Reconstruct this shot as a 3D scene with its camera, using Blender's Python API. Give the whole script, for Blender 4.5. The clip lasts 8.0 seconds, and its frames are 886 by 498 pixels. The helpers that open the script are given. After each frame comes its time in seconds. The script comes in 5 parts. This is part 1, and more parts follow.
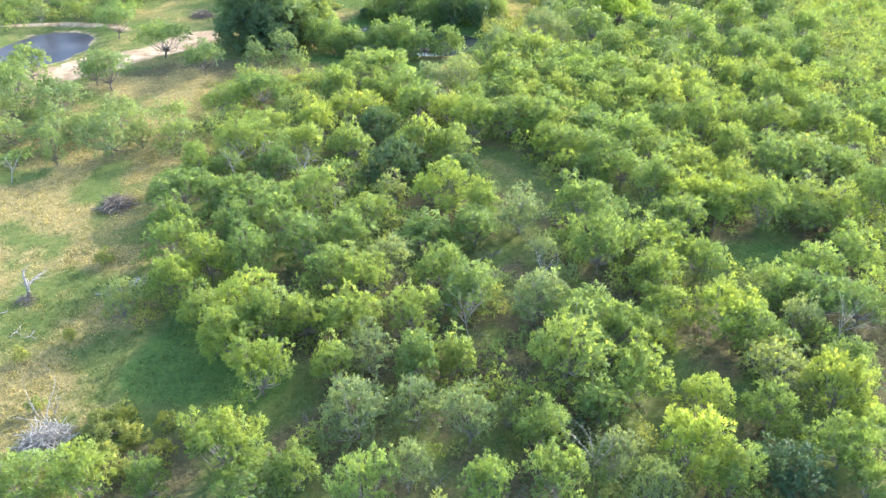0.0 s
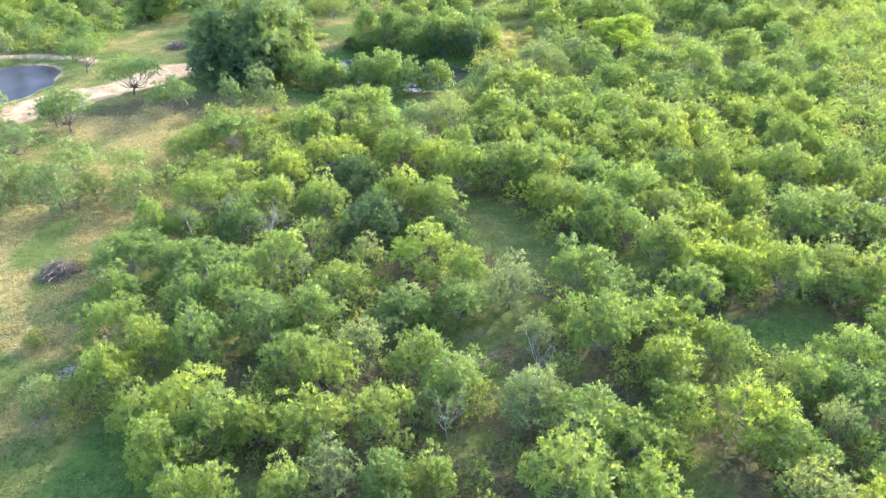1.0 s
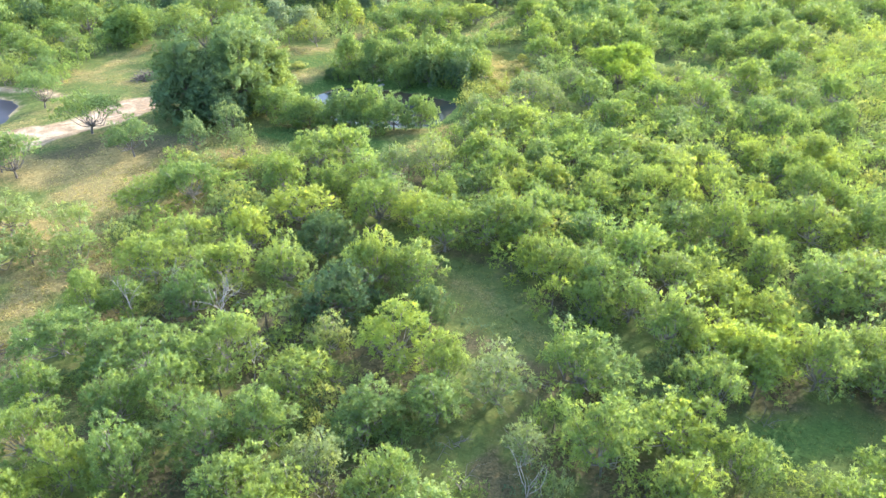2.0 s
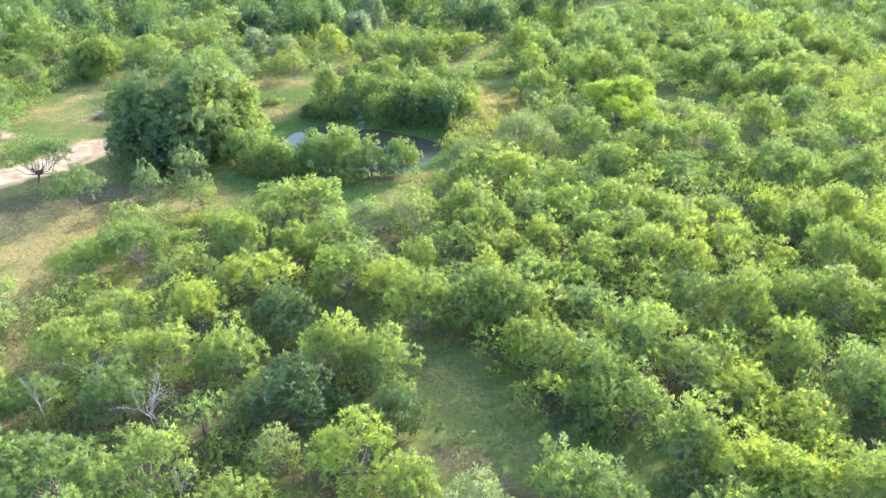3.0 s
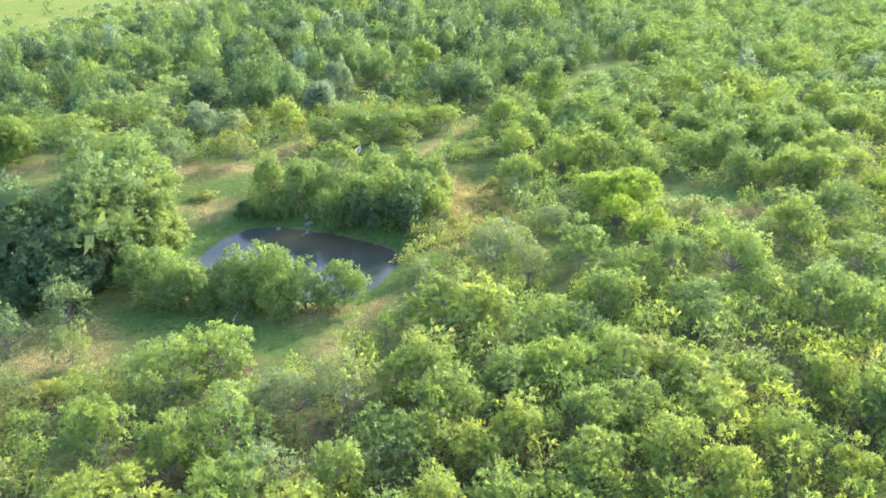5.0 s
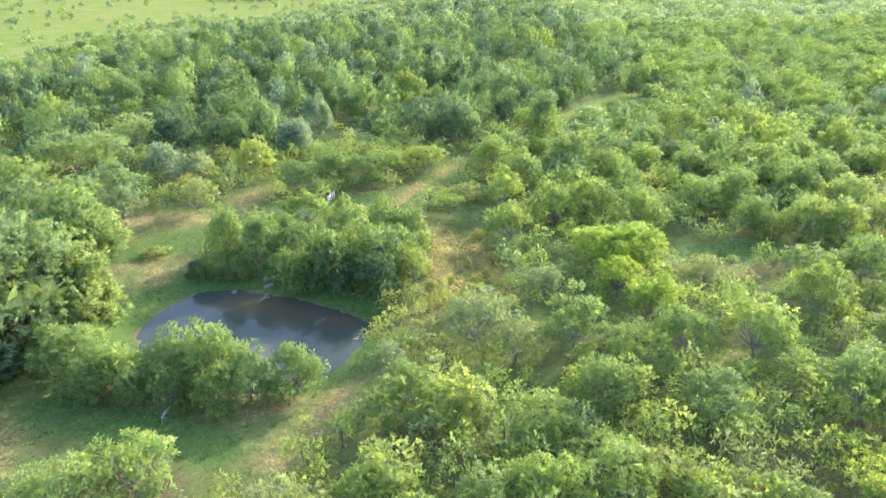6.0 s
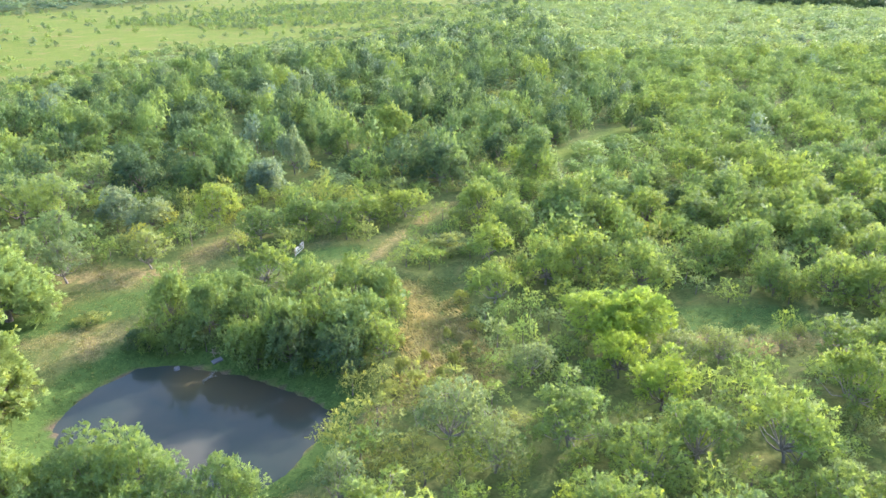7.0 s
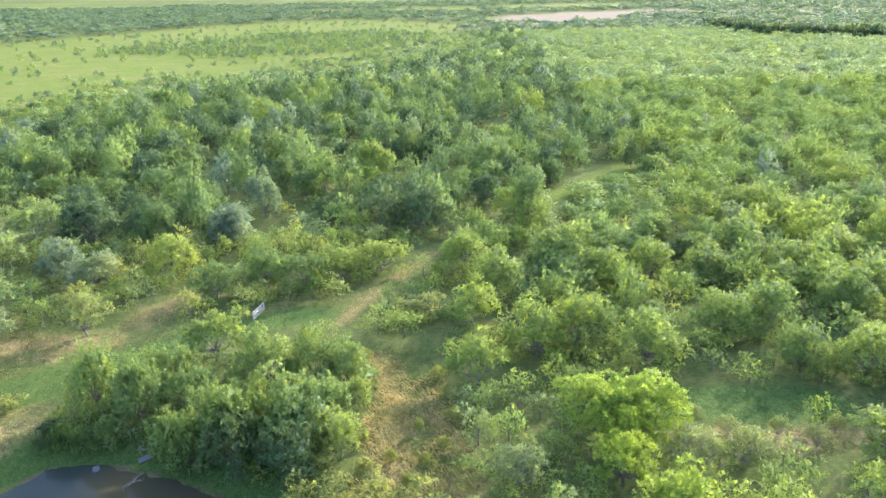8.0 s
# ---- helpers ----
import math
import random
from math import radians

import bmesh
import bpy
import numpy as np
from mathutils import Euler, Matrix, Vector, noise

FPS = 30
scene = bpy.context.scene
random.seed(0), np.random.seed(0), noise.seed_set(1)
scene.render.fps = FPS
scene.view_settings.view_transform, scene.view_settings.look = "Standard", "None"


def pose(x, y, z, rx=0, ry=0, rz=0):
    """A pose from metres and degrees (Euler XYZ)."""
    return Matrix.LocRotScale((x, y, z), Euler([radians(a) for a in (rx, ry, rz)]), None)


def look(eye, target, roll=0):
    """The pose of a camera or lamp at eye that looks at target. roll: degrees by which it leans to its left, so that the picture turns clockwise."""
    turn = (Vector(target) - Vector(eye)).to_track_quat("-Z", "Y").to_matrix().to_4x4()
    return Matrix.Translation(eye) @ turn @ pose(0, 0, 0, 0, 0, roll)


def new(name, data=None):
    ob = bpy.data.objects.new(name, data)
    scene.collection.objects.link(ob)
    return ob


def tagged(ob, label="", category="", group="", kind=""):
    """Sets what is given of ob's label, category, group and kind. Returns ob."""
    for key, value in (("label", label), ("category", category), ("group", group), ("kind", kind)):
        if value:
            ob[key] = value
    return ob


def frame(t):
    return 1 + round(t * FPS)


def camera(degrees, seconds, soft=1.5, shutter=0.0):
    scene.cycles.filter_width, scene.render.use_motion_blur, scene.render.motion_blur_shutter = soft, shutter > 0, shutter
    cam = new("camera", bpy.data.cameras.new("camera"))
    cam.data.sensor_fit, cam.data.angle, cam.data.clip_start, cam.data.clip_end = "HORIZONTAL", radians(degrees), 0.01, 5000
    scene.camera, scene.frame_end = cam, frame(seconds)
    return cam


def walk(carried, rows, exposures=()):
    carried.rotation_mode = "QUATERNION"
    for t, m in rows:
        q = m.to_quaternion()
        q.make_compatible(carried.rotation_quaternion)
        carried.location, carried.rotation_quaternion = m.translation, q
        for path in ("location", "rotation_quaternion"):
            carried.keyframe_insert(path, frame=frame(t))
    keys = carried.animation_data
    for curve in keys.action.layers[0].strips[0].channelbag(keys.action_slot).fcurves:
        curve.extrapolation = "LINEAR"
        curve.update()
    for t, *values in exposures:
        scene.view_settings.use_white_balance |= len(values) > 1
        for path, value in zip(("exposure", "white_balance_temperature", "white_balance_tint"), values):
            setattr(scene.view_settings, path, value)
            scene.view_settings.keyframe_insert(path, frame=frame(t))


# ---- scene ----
cam = camera(64.4, 8.0, soft=1.4)
METRES, EYE, TILT, LEAN, TURN = 125.0, 51.4, 0.0, 0.0, 0.0
ROWS = [
    (0.0, 0.0, 0.0, 0.0, -0.14, -33.17, 0.21),
    (0.5, 0.0085, 0.0531, -0.0, -0.2, -32.53, 0.24),
    (1.0, 0.0177, 0.1085, 0.0002, -0.3, -31.99, 0.3),
    (1.5, 0.0278, 0.1656, 0.0, -0.41, -31.5, 0.35),
    (3.0, 0.0625, 0.3426, -0.0003, -0.72, -29.73, 0.52),
    (3.5, 0.0748, 0.4035, -0.0008, -0.79, -28.91, 0.55),
    (4.0, 0.0871, 0.4658, -0.0017, -0.93, -28.05, 0.6),
    (4.5, 0.1007, 0.529, -0.0016, -1.0, -27.18, 0.66),
    (6.0, 0.1443, 0.7224, -0.0039, -1.29, -24.51, 0.82),
    (6.5, 0.1597, 0.7863, -0.0045, -1.36, -23.64, 0.83),
    (7.0, 0.1743, 0.8502, -0.005, -1.4, -22.69, 0.85),
    (7.5, 0.1894, 0.9143, -0.0053, -1.46, -21.72, 0.87),
    (8.0, 0.2038, 0.9787, -0.0064, -1.55, -20.67, 0.87),
]
walk(cam, [(t, pose(0, 0, EYE, TILT, LEAN, TURN) @ pose(METRES * x, METRES * y, METRES * z, 90 + pitch, roll, yaw)) for t, x, y, z, yaw, pitch, roll in ROWS],
     [(0.0, 2.83, 6100, 11), (3.0, 2.88, 6100, 12), (4.5, 2.84, 6150, 13), (6.0, 2.76, 6150, 15), (8.0, 2.58, 6050, 18)])

# ---------------------------------------------------------------- light
SUN_ELEV, SUN_AZ = 24.0, 43.5
world = bpy.data.worlds.new("sky")
scene.world = world
world.use_nodes = True
wn = world.node_tree
sky = wn.nodes.new("ShaderNodeTexSky")
sky.sky_type, sky.sun_disc = "NISHITA", False
sky.sun_elevation, sky.sun_rotation = radians(SUN_ELEV), radians(SUN_AZ)
sky.air_density, sky.dust_density, sky.ozone_density = 1.0, 2.0, 1.5
wn.links.new(sky.outputs[0], wn.nodes["Background"].inputs[0])
wn.nodes["Background"].inputs[1].default_value = 0.15
sun = new("sun", bpy.data.lights.new("sun", "SUN"))
sun.data.energy, sun.data.angle, sun.data.color = 1.65, radians(0.8), (1.0, 0.92, 0.84)
sa, se = radians(SUN_AZ), radians(SUN_ELEV)
sun.matrix_world = look((0, 0, 200), Vector((0, 0, 200)) - Vector((math.sin(sa) * math.cos(se), math.cos(sa) * math.cos(se), math.sin(se))))

# ---------------------------------------------------------------- plan of the land
# a stock pond, a small muddy tank, the lines of tracks and clearings, far fields
POND = [(-25.5, 179), (-23.5, 187), (-19.6, 192), (-14.6, 192.4), (-6.8, 190), (0, 186.8), (6.2, 182.7), (8.7, 180), (7.4, 175),
        (5.5, 170.7), (3, 167), (-3, 166.5), (-11, 167.4), (-20, 172)]
TANK = [(-107, 160), (-106, 172), (-103.6, 179), (-99, 182.7), (-91.7, 181.8), (-87.9, 177.6), (-85.7, 167.5), (-88.3, 158.4), (-93, 154), (-100, 152)]
FIELD = [(-163, 385), (-152, 420), (-143, 482), (-120, 538), (-76, 552), (-43, 580), (3, 692), (56, 905), (82, 1090), (-17, 1240), (-124, 1280),
         (-255, 1176), (-340, 997), (-411, 890), (-700, 700), (-600, 385)]
STUBBLE = [(101, 1105), (165, 1330), (332, 1455), (520, 1480), (313, 1190), (200, 1032)]
WATER_Z, TANK_Z = -2.2, -0.7
# grassy hollow round the pond and the big oaks, with few bushes
HOLLOW = [(-60, 134), (-48.7, 137.5), (-41.4, 142.6), (-27.6, 143.7), (-21.2, 146.6), (-12.1, 150.0), (6.5, 147.6), (7.5, 159.5), (-17.2, 190.1), (-40.7, 229.2), (-70.4, 233.6),
          (-85, 215), (-80, 186), (-90, 146)]
# open ground: half width in metres, then the line
OPEN = [
    (4.4, [(86, 324), (70, 305), (58, 292)]),
    (2.8, [(30, 260), (21, 245), (14.7, 233), (11, 222), (19, 211)]),
    (5.6, [(20.2, 211), (22, 199), (22.3, 187)]),
    (3.4, [(-5, 219.5), (2, 219.5), (9, 221)]),
    (3.8, [(-7, 114.5), (2, 110), (6, 106)]),
    (3.5, [(7, 108), (11, 102), (14.2, 95.5), (17.5, 91)]),
    (2.6, [(15, 91.5), (20, 90.5), (26, 89)]),
    (4.4, [(35, 76.5), (40, 76), (47, 76)]),
    (3.0, [(6.5, 165), (5, 157), (0, 149), (-4, 147)]),
    (3.6, [(-25, 160), (-32, 154), (-42, 147), (-48, 135)]),
    (3.3, [(-28, 159), (-20, 156), (-12, 153.8), (-4, 150.5), (0, 149)]),
    (2.6, [(60, 191.5), (72, 190)]),
    (4.6, [(-24, 214), (-31, 203), (-36, 196)]),
    (3.8, [(52, 199), (63, 198), (72, 199.0), (82, 194)]),
    (4.2, [(-40, 206), (-22, 213.5), (-14.8, 220), (-3.4, 224), (6.7, 228)]),
    (2.8, [(-45, 217), (-24, 220.5), (-16.8, 234.7), (-11, 247)]),
    (5.5, [(-24, 60), (-28, 52), (-17.6, 52)]),
    (1.6, [(26.7, 54), (23, 52), (12, 56)]),
]
# ground worn dry and straw coloured, or bare sand
DRY = [
    (2.6, [(-86, 200), (-76, 193), (-64, 189)]),
    (3.4, [(-48, 136), (-56, 138), (-64, 137)]),
    (1.0, [(-4, 113), (3, 109), (10, 102), (13.5, 96), (16.5, 91)]),
    (3.0, [(-43.6, 147), (-48, 135), (-52, 122), (-49, 108), (-46, 96), (-46, 84)]),
    (3.0, [(17.5, 211), (20.2, 203), (21.5, 196), (21, 184), (14, 177)]),
    (2.4, [(24, 200), (29, 192), (29, 184)]),
    (1.5, [(30, 260), (21, 245), (15, 234), (11, 224)]),
    (3.4, [(-42, 217), (-24, 220.5), (-16.8, 234.7)]),
    (2.4, [(6, 163), (6, 158), (0.5, 149)]),
    (1.8, [(-25, 160), (-32, 154)]),
    (2.0, [(70, 200), (76, 190)]),
    (3.0, [(59, 191.5), (72, 190)]),
    (2.0, [(-30, 199), (-26, 193)]),
    (2.2, [(-37, 149), (-29, 148)]),
    (2.2, [(-41, 216.5), (-30, 215.5)]),
    (1.5, [(-1, 230.5), (3, 234), (6, 236)]),
    (2.2, [(-84, 190), (-79, 200), (-77, 212), (-74, 224)]),
]
BARE = [(5.6, [(-60, 175), (-64, 168)]), (4.6, [(-64, 167), (-71, 160), (-79, 155)]), (6.5, [(-76, 156), (-84, 147), (-92, 141)]), (1.4, [(-112, 186), (-98, 187.5), (-86, 186), (-80, 181)])]
# green grass; several of these strips lie in tree shade
LUSH = [(4.2, [(-42, 200), (-34, 203.5), (-25, 209)]), (3.0, [(-28, 159), (-20, 156), (-12, 153.8), (-6, 151)]), (4.5, [(88, 324), (68, 303), (58, 293)]), (4.0, [(-28, 62), (-30, 55), (-20, 53)]), (3.0, [(-22, 213), (-4, 224), (7, 228)]), (4.0, [(52, 199), (66, 198), (74, 198)]), (2.5, [(37, 76), (43, 77)])]


def seg_dist(x, y, line):
    """Distance of the points x, y (arrays) from a line of points."""
    best = np.full(np.shape(x), 1e9)
    for (ax, ay), (bx, by) in zip(line, line[1:]):
        dx, dy = bx - ax, by - ay
        k = np.clip(((x - ax) * dx + (y - ay) * dy) / (dx * dx + dy * dy), 0, 1)
        best = np.minimum(best, np.hypot(x - ax - k * dx, y - ay - k * dy))
    return best


def inside(x, y, poly):
    odd = np.zeros(np.shape(x), bool)
    for (ax, ay), (bx, by) in zip(poly, poly[1:] + poly[:1]):
        cross = (ay > y) != (by > y)
        odd ^= cross & (x < (bx - ax) * (y - ay) / (by - ay + 1e-9) + ax)
    return odd


def poly_dist(x, y, poly):
    """Signed distance from a closed outline, positive outside."""
    d = seg_dist(x, y, poly + poly[:1])
    return np.where(inside(x, y, poly), -d, d)


def smooth(a, b, v):
    k = np.clip((v - a) / (b - a), 0, 1)
    return k * k * (3 - 2 * k)


def lines(x, y, table, soft=1.0):
    out = np.zeros(np.shape(x))
    for w, line in table:
        out = np.maximum(out, 1 - smooth(w - soft, w + soft, seg_dist(x, y, line)))
    return out


def ripple(x, y):
    """Cheap smooth noise of a few metres' and tens of metres' wavelength, -1 to 1."""
    return (np.sin(x * 0.31 + 1.3 * np.sin(y * 0.17)) + np.sin(y * 0.37 + 1.7 * np.sin(x * 0.13 + 2)) + np.sin((x + y) * 0.83 + 2 * np.sin(x * 0.41)) * 0.6) / 2.6


def patches(x, y, size, seed=0.0, octaves=4):
    """Blotches of about that size in metres, 0 to 1."""
    out, weight = np.zeros(np.shape(x)), 0.0
    for k in range(octaves):
        u, v = np.asarray(x) / size * 2 ** k + 17.3 * k + seed, np.asarray(y) / size * 2 ** k - 9.1 * k + seed * 1.7
        i, j = np.floor(u), np.floor(v)
        fu, fv = smooth(0, 1, u - i), smooth(0, 1, v - j)

        def corner(a, b):
            h = np.sin(a * 127.1 + b * 311.7 + seed) * 43758.5453
            return h - np.floor(h)

        value = (corner(i, j) * (1 - fu) + corner(i + 1, j) * fu) * (1 - fv) + (corner(i, j + 1) * (1 - fu) + corner(i + 1, j + 1) * fu) * fv
        out, weight = out + value * 0.62 ** k, weight + 0.62 ** k
    return out / weight


def dryness(x, y):
    """How straw coloured the grass is, 0 to 1."""
    meadow = smooth(-29, -37, x) * smooth(165, 140, y)
    meadow = np.maximum(meadow, 0.45 * (1 - smooth(-3, 3, poly_dist(x, y, HOLLOW))))
    blot = patches(x, y, 6.0, 3.0)
    base = np.clip((blot - 0.33) * 3.6, 0, 1) * (0.22 + 0.78 * meadow)
    worn = lines(x, y, DRY, 3.0) * np.clip(-0.15 + 1.8 * patches(x, y, 3.4, 8.0), 0, 1)
    return np.maximum(base, worn) * smooth(1.5, 7.0, poly_dist(x, y, POND)) * (1 - 0.8 * lines(x, y, LUSH, 2.0))


def land(x, y):
    """Height of the ground."""
    x, y = np.asarray(x, float), np.asarray(y, float)
    level = smooth(0, 12, poly_dist(x, y, TANK)) * smooth(0, 12, poly_dist(x, y, POND))
    z = (0.18 * ripple(x, y) + 0.25 * np.sin(x * 0.031 + 1) * np.sin(y * 0.027)) * level
    d = poly_dist(x, y, POND) + 0.5 * ripple(x * 2, y * 2)
    z = z + np.where(d > 0, (WATER_Z + 0.05) * (1 - smooth(0, 7.5, d)), WATER_Z - 0.05 + 0.3 * np.maximum(d, -5)) * (d < 7.5)
    d = poly_dist(x, y, TANK) + 0.4 * ripple(x * 2, y * 2)
    return z + np.where(d > 0, TANK_Z * (1 - smooth(0, 5, d)), TANK_Z + 0.3 * np.maximum(d, -3)) * (d < 5)


# ---------------------------------------------------------------- materials
def material(name):
    m = bpy.data.materials.new(name)
    m.use_nodes = True
    m.node_tree.nodes.clear()
    return m, m.node_tree


def node(tree, kind, **values):
    n = tree.nodes.new("ShaderNode" + kind)
    for k, v in values.items():
        n.inputs[k.replace("_", " ")].default_value = v
    return n


def ramp(tree, source, stops):
    r = tree.nodes.new("ShaderNodeValToRGB")
    while len(r.color_ramp.elements) < len(stops):
        r.color_ramp.elements.new(0.5)
    for el, (p, c) in zip(r.color_ramp.elements, stops):
        el.position, el.color = p, (*c, 1)
    tree.links.new(source, r.inputs[0])
    return r.outputs[0]


def mix(tree, fac, a, b, how="MIX"):
    n = tree.nodes.new("ShaderNodeMix")
    n.data_type, n.blend_type = "RGBA", how
    for socket, v in ((n.inputs[0], fac), (n.inputs[6], a), (n.inputs[7], b)):
        if isinstance(v, bpy.types.NodeSocket):
            tree.links.new(v, socket)
        elif isinstance(v, tuple):
            socket.default_value = (*v, 1)
        else:
            socket.default_value = v
    return n.outputs[2]


def foliage(name, young, old, source="object", through_light=0.5, gloss=0.6, grain=0.0, gaps=0.46, glow=(1.34, 1.24, 0.66), sheen=0.10, shine=0.28, clumped=True, vary=0.35):
    """Small leaves: hue varies from tree to tree and from spray to spray, and light passes through them."""
    m, t = material(name)
    if source == "object":
        pick = t.nodes.new("ShaderNodeObjectInfo").outputs["Random"]
    else:
        n = t.nodes.new("ShaderNodeAttribute")
        n.attribute_name = "tint"
        pick = n.outputs["Fac"]
    tree_hue = ramp(t, pick, [(0.0, old), (0.55, tuple((a + b) / 2 for a, b in zip(young, old))), (1.0, young)])
    spray = t.nodes.new("ShaderNodeNewGeometry").outputs["Random Per Island"]
    patch = node(t, "TexNoise", Scale=0.55, Detail=3.0)
    t.links.new(t.nodes.new("ShaderNodeNewGeometry").outputs["Position"], patch.inputs["Vector"])
    tree_hue = mix(t, 0.62 if clumped else 0.15, tree_hue, ramp(t, patch.outputs["Fac"], [(0.3, (0.72, 0.80, 0.85)), (0.5, (1.0, 1.0, 1.0)), (0.7, (1.35, 1.22, 1.0))]), "MULTIPLY")
    stand = node(t, "TexNoise", Scale=0.055, Detail=2.0)
    t.links.new(t.nodes.new("ShaderNodeNewGeometry").outputs["Position"], stand.inputs["Vector"])
    tree_hue = mix(t, 1.0 if clumped else 0.0, tree_hue, ramp(t, stand.outputs["Fac"], [(0.36, (0.92, 0.96, 1.03)), (0.5, (1.0, 1.0, 1.0)), (0.64, (1.16, 1.10, 0.84))]), "MULTIPLY")
    n = t.nodes.new("ShaderNodeAttribute")
    n.attribute_name = "clump"
    tree_hue = mix(t, 0.42 if clumped else 0.0, tree_hue, ramp(t, n.outputs["Fac"], [(0.0, (0.74, 0.80, 0.88)), (0.5, (1.0, 1.0, 1.0)), (1.0, (1.30, 1.22, 1.02))]), "MULTIPLY")
    colour = mix(t, vary, tree_hue, ramp(t, spray, [(0.0, (0.7, 0.75, 0.7)), (0.5, (1.0, 1.0, 1.0)), (0.9, (1.18, 1.15, 1.1)), (1.0, (1.28, 1.22, 1.15))]), "MULTIPLY")
    bsdf = node(t, "BsdfPrincipled", Roughness=gloss)
    bsdf.inputs["Specular IOR Level"].default_value = shine
    bsdf.inputs["Sheen Weight"].default_value = sheen  # downy leaves; the sheen also adds a haze-like lift at grazing angles
    bsdf.inputs["Sheen Roughness"].default_value = 0.45
    t.links.new(colour, bsdf.inputs["Base Color"])
    back = t.nodes.new("ShaderNodeBsdfTranslucent")
    t.links.new(mix(t, 1.0, colour, glow, "MULTIPLY"), back.inputs[0])
    both = t.nodes.new("ShaderNodeMixShader")
    both.inputs[0].default_value = through_light
    t.links.new(bsdf.outputs[0], both.inputs[1])
    t.links.new(back.outputs[0], both.inputs[2])
    out = t.nodes.new("ShaderNodeOutputMaterial")
    last = both.outputs[0]
    if grain:  # feathery: gaps between the leaflets of a spray
        lace = node(t, "TexNoise", Scale=grain, Detail=1.0, Roughness=0.5)
        t.links.new(t.nodes.new("ShaderNodeNewGeometry").outputs["Position"], lace.inputs["Vector"])
        cut = t.nodes.new("ShaderNodeMath")
        cut.operation = "GREATER_THAN"
        t.links.new(lace.outputs["Fac"], cut.inputs[0])
        cut.inputs[1].default_value = gaps
        clear = t.nodes.new("ShaderNodeBsdfTransparent")
        blend = t.nodes.new("ShaderNodeMixShader")
        t.links.new(cut.outputs[0], blend.inputs[0])
        t.links.new(clear.outputs[0], blend.inputs[1])
        t.links.new(last, blend.inputs[2])
        last = blend.outputs[0]
    t.links.new(last, out.inputs[0])
    return m


TONES = {  # young and old leaf colour, in some tones with haze or light mixed in
    "n": ((0.226, 0.300, 0.080), (0.138, 0.214, 0.072)),
    "y": ((0.232, 0.315, 0.078), (0.185, 0.270, 0.078)),
    "b": ((0.255, 0.352, 0.056), (0.222, 0.318, 0.056)),
    "g": ((0.205, 0.265, 0.112), (0.155, 0.215, 0.100)),
    "d": ((0.100, 0.156, 0.068), (0.070, 0.120, 0.060)),
    "e": ((0.190, 0.255, 0.168), (0.150, 0.212, 0.142)),
    "o": ((0.195, 0.275, 0.085), (0.138, 0.212, 0.078)),
    "a": ((0.180, 0.255, 0.092), (0.135, 0.205, 0.085)),
    "m": ((0.180, 0.248, 0.105), (0.138, 0.202, 0.096)),
    "u": ((0.165, 0.240, 0.082), (0.112, 0.180, 0.072)),
    "w": ((0.196, 0.276, 0.076), (0.138, 0.212, 0.071)),
    # p: far brush, paled and blued with distance haze in the colour
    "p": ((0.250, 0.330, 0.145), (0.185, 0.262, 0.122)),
    # h: dark grey-blue leaves, tinted for the haze at the horizon
    "h": ((0.130, 0.185, 0.110), (0.095, 0.148, 0.090)),
    # live oak leaves: q darkened for the shaded side, v lightened for the lit
    "q": ((0.104, 0.164, 0.074), (0.078, 0.132, 0.066)),
    "v": ((0.180, 0.252, 0.092), (0.134, 0.200, 0.082)),
    "s": ((0.262, 0.295, 0.088), (0.205, 0.245, 0.078)),
}
LEAF = {k: foliage("leaves_" + k, *v, through_light=0.35 if k in "dvoqu" else 0.50, sheen=0.02 if k in "dvoqu" else 0.06, shine=0.10 if k in "dvoqu" else 0.16, grain=10.0, gaps=0.45) for k, v in TONES.items()}


def bark_material(name, dark, light):
    m, t = material(name)
    at = t.nodes.new("ShaderNodeTexCoord").outputs["Object"]
    n = node(t, "TexNoise", Scale=6.0, Detail=6.0)
    t.links.new(at, n.inputs["Vector"])
    bsdf = node(t, "BsdfPrincipled", Roughness=0.9)
    t.links.new(ramp(t, n.outputs["Fac"], [(0.3, dark), (0.7, light)]), bsdf.inputs["Base Color"])
    b = node(t, "Bump", Strength=0.6, Distance=0.03)
    t.links.new(n.outputs["Fac"], b.inputs["Height"])
    t.links.new(b.outputs[0], bsdf.inputs["Normal"])
    out = t.nodes.new("ShaderNodeOutputMaterial")
    t.links.new(bsdf.outputs[0], out.inputs[0])
    return m


BARK = bark_material("bark", (0.07, 0.055, 0.045), (0.20, 0.17, 0.14))
DEADWOOD = bark_material("weathered_wood", (0.18, 0.165, 0.145), (0.45, 0.43, 0.385))
GREYWOOD = bark_material("grey_wood", (0.15, 0.135, 0.115), (0.36, 0.34, 0.30))
BROWNWOOD = bark_material("brown_branches", (0.065, 0.048, 0.036), (0.23, 0.185, 0.140))
TWIG = bark_material("grey_twig", (0.110, 0.098, 0.080), (0.27, 0.245, 0.205))


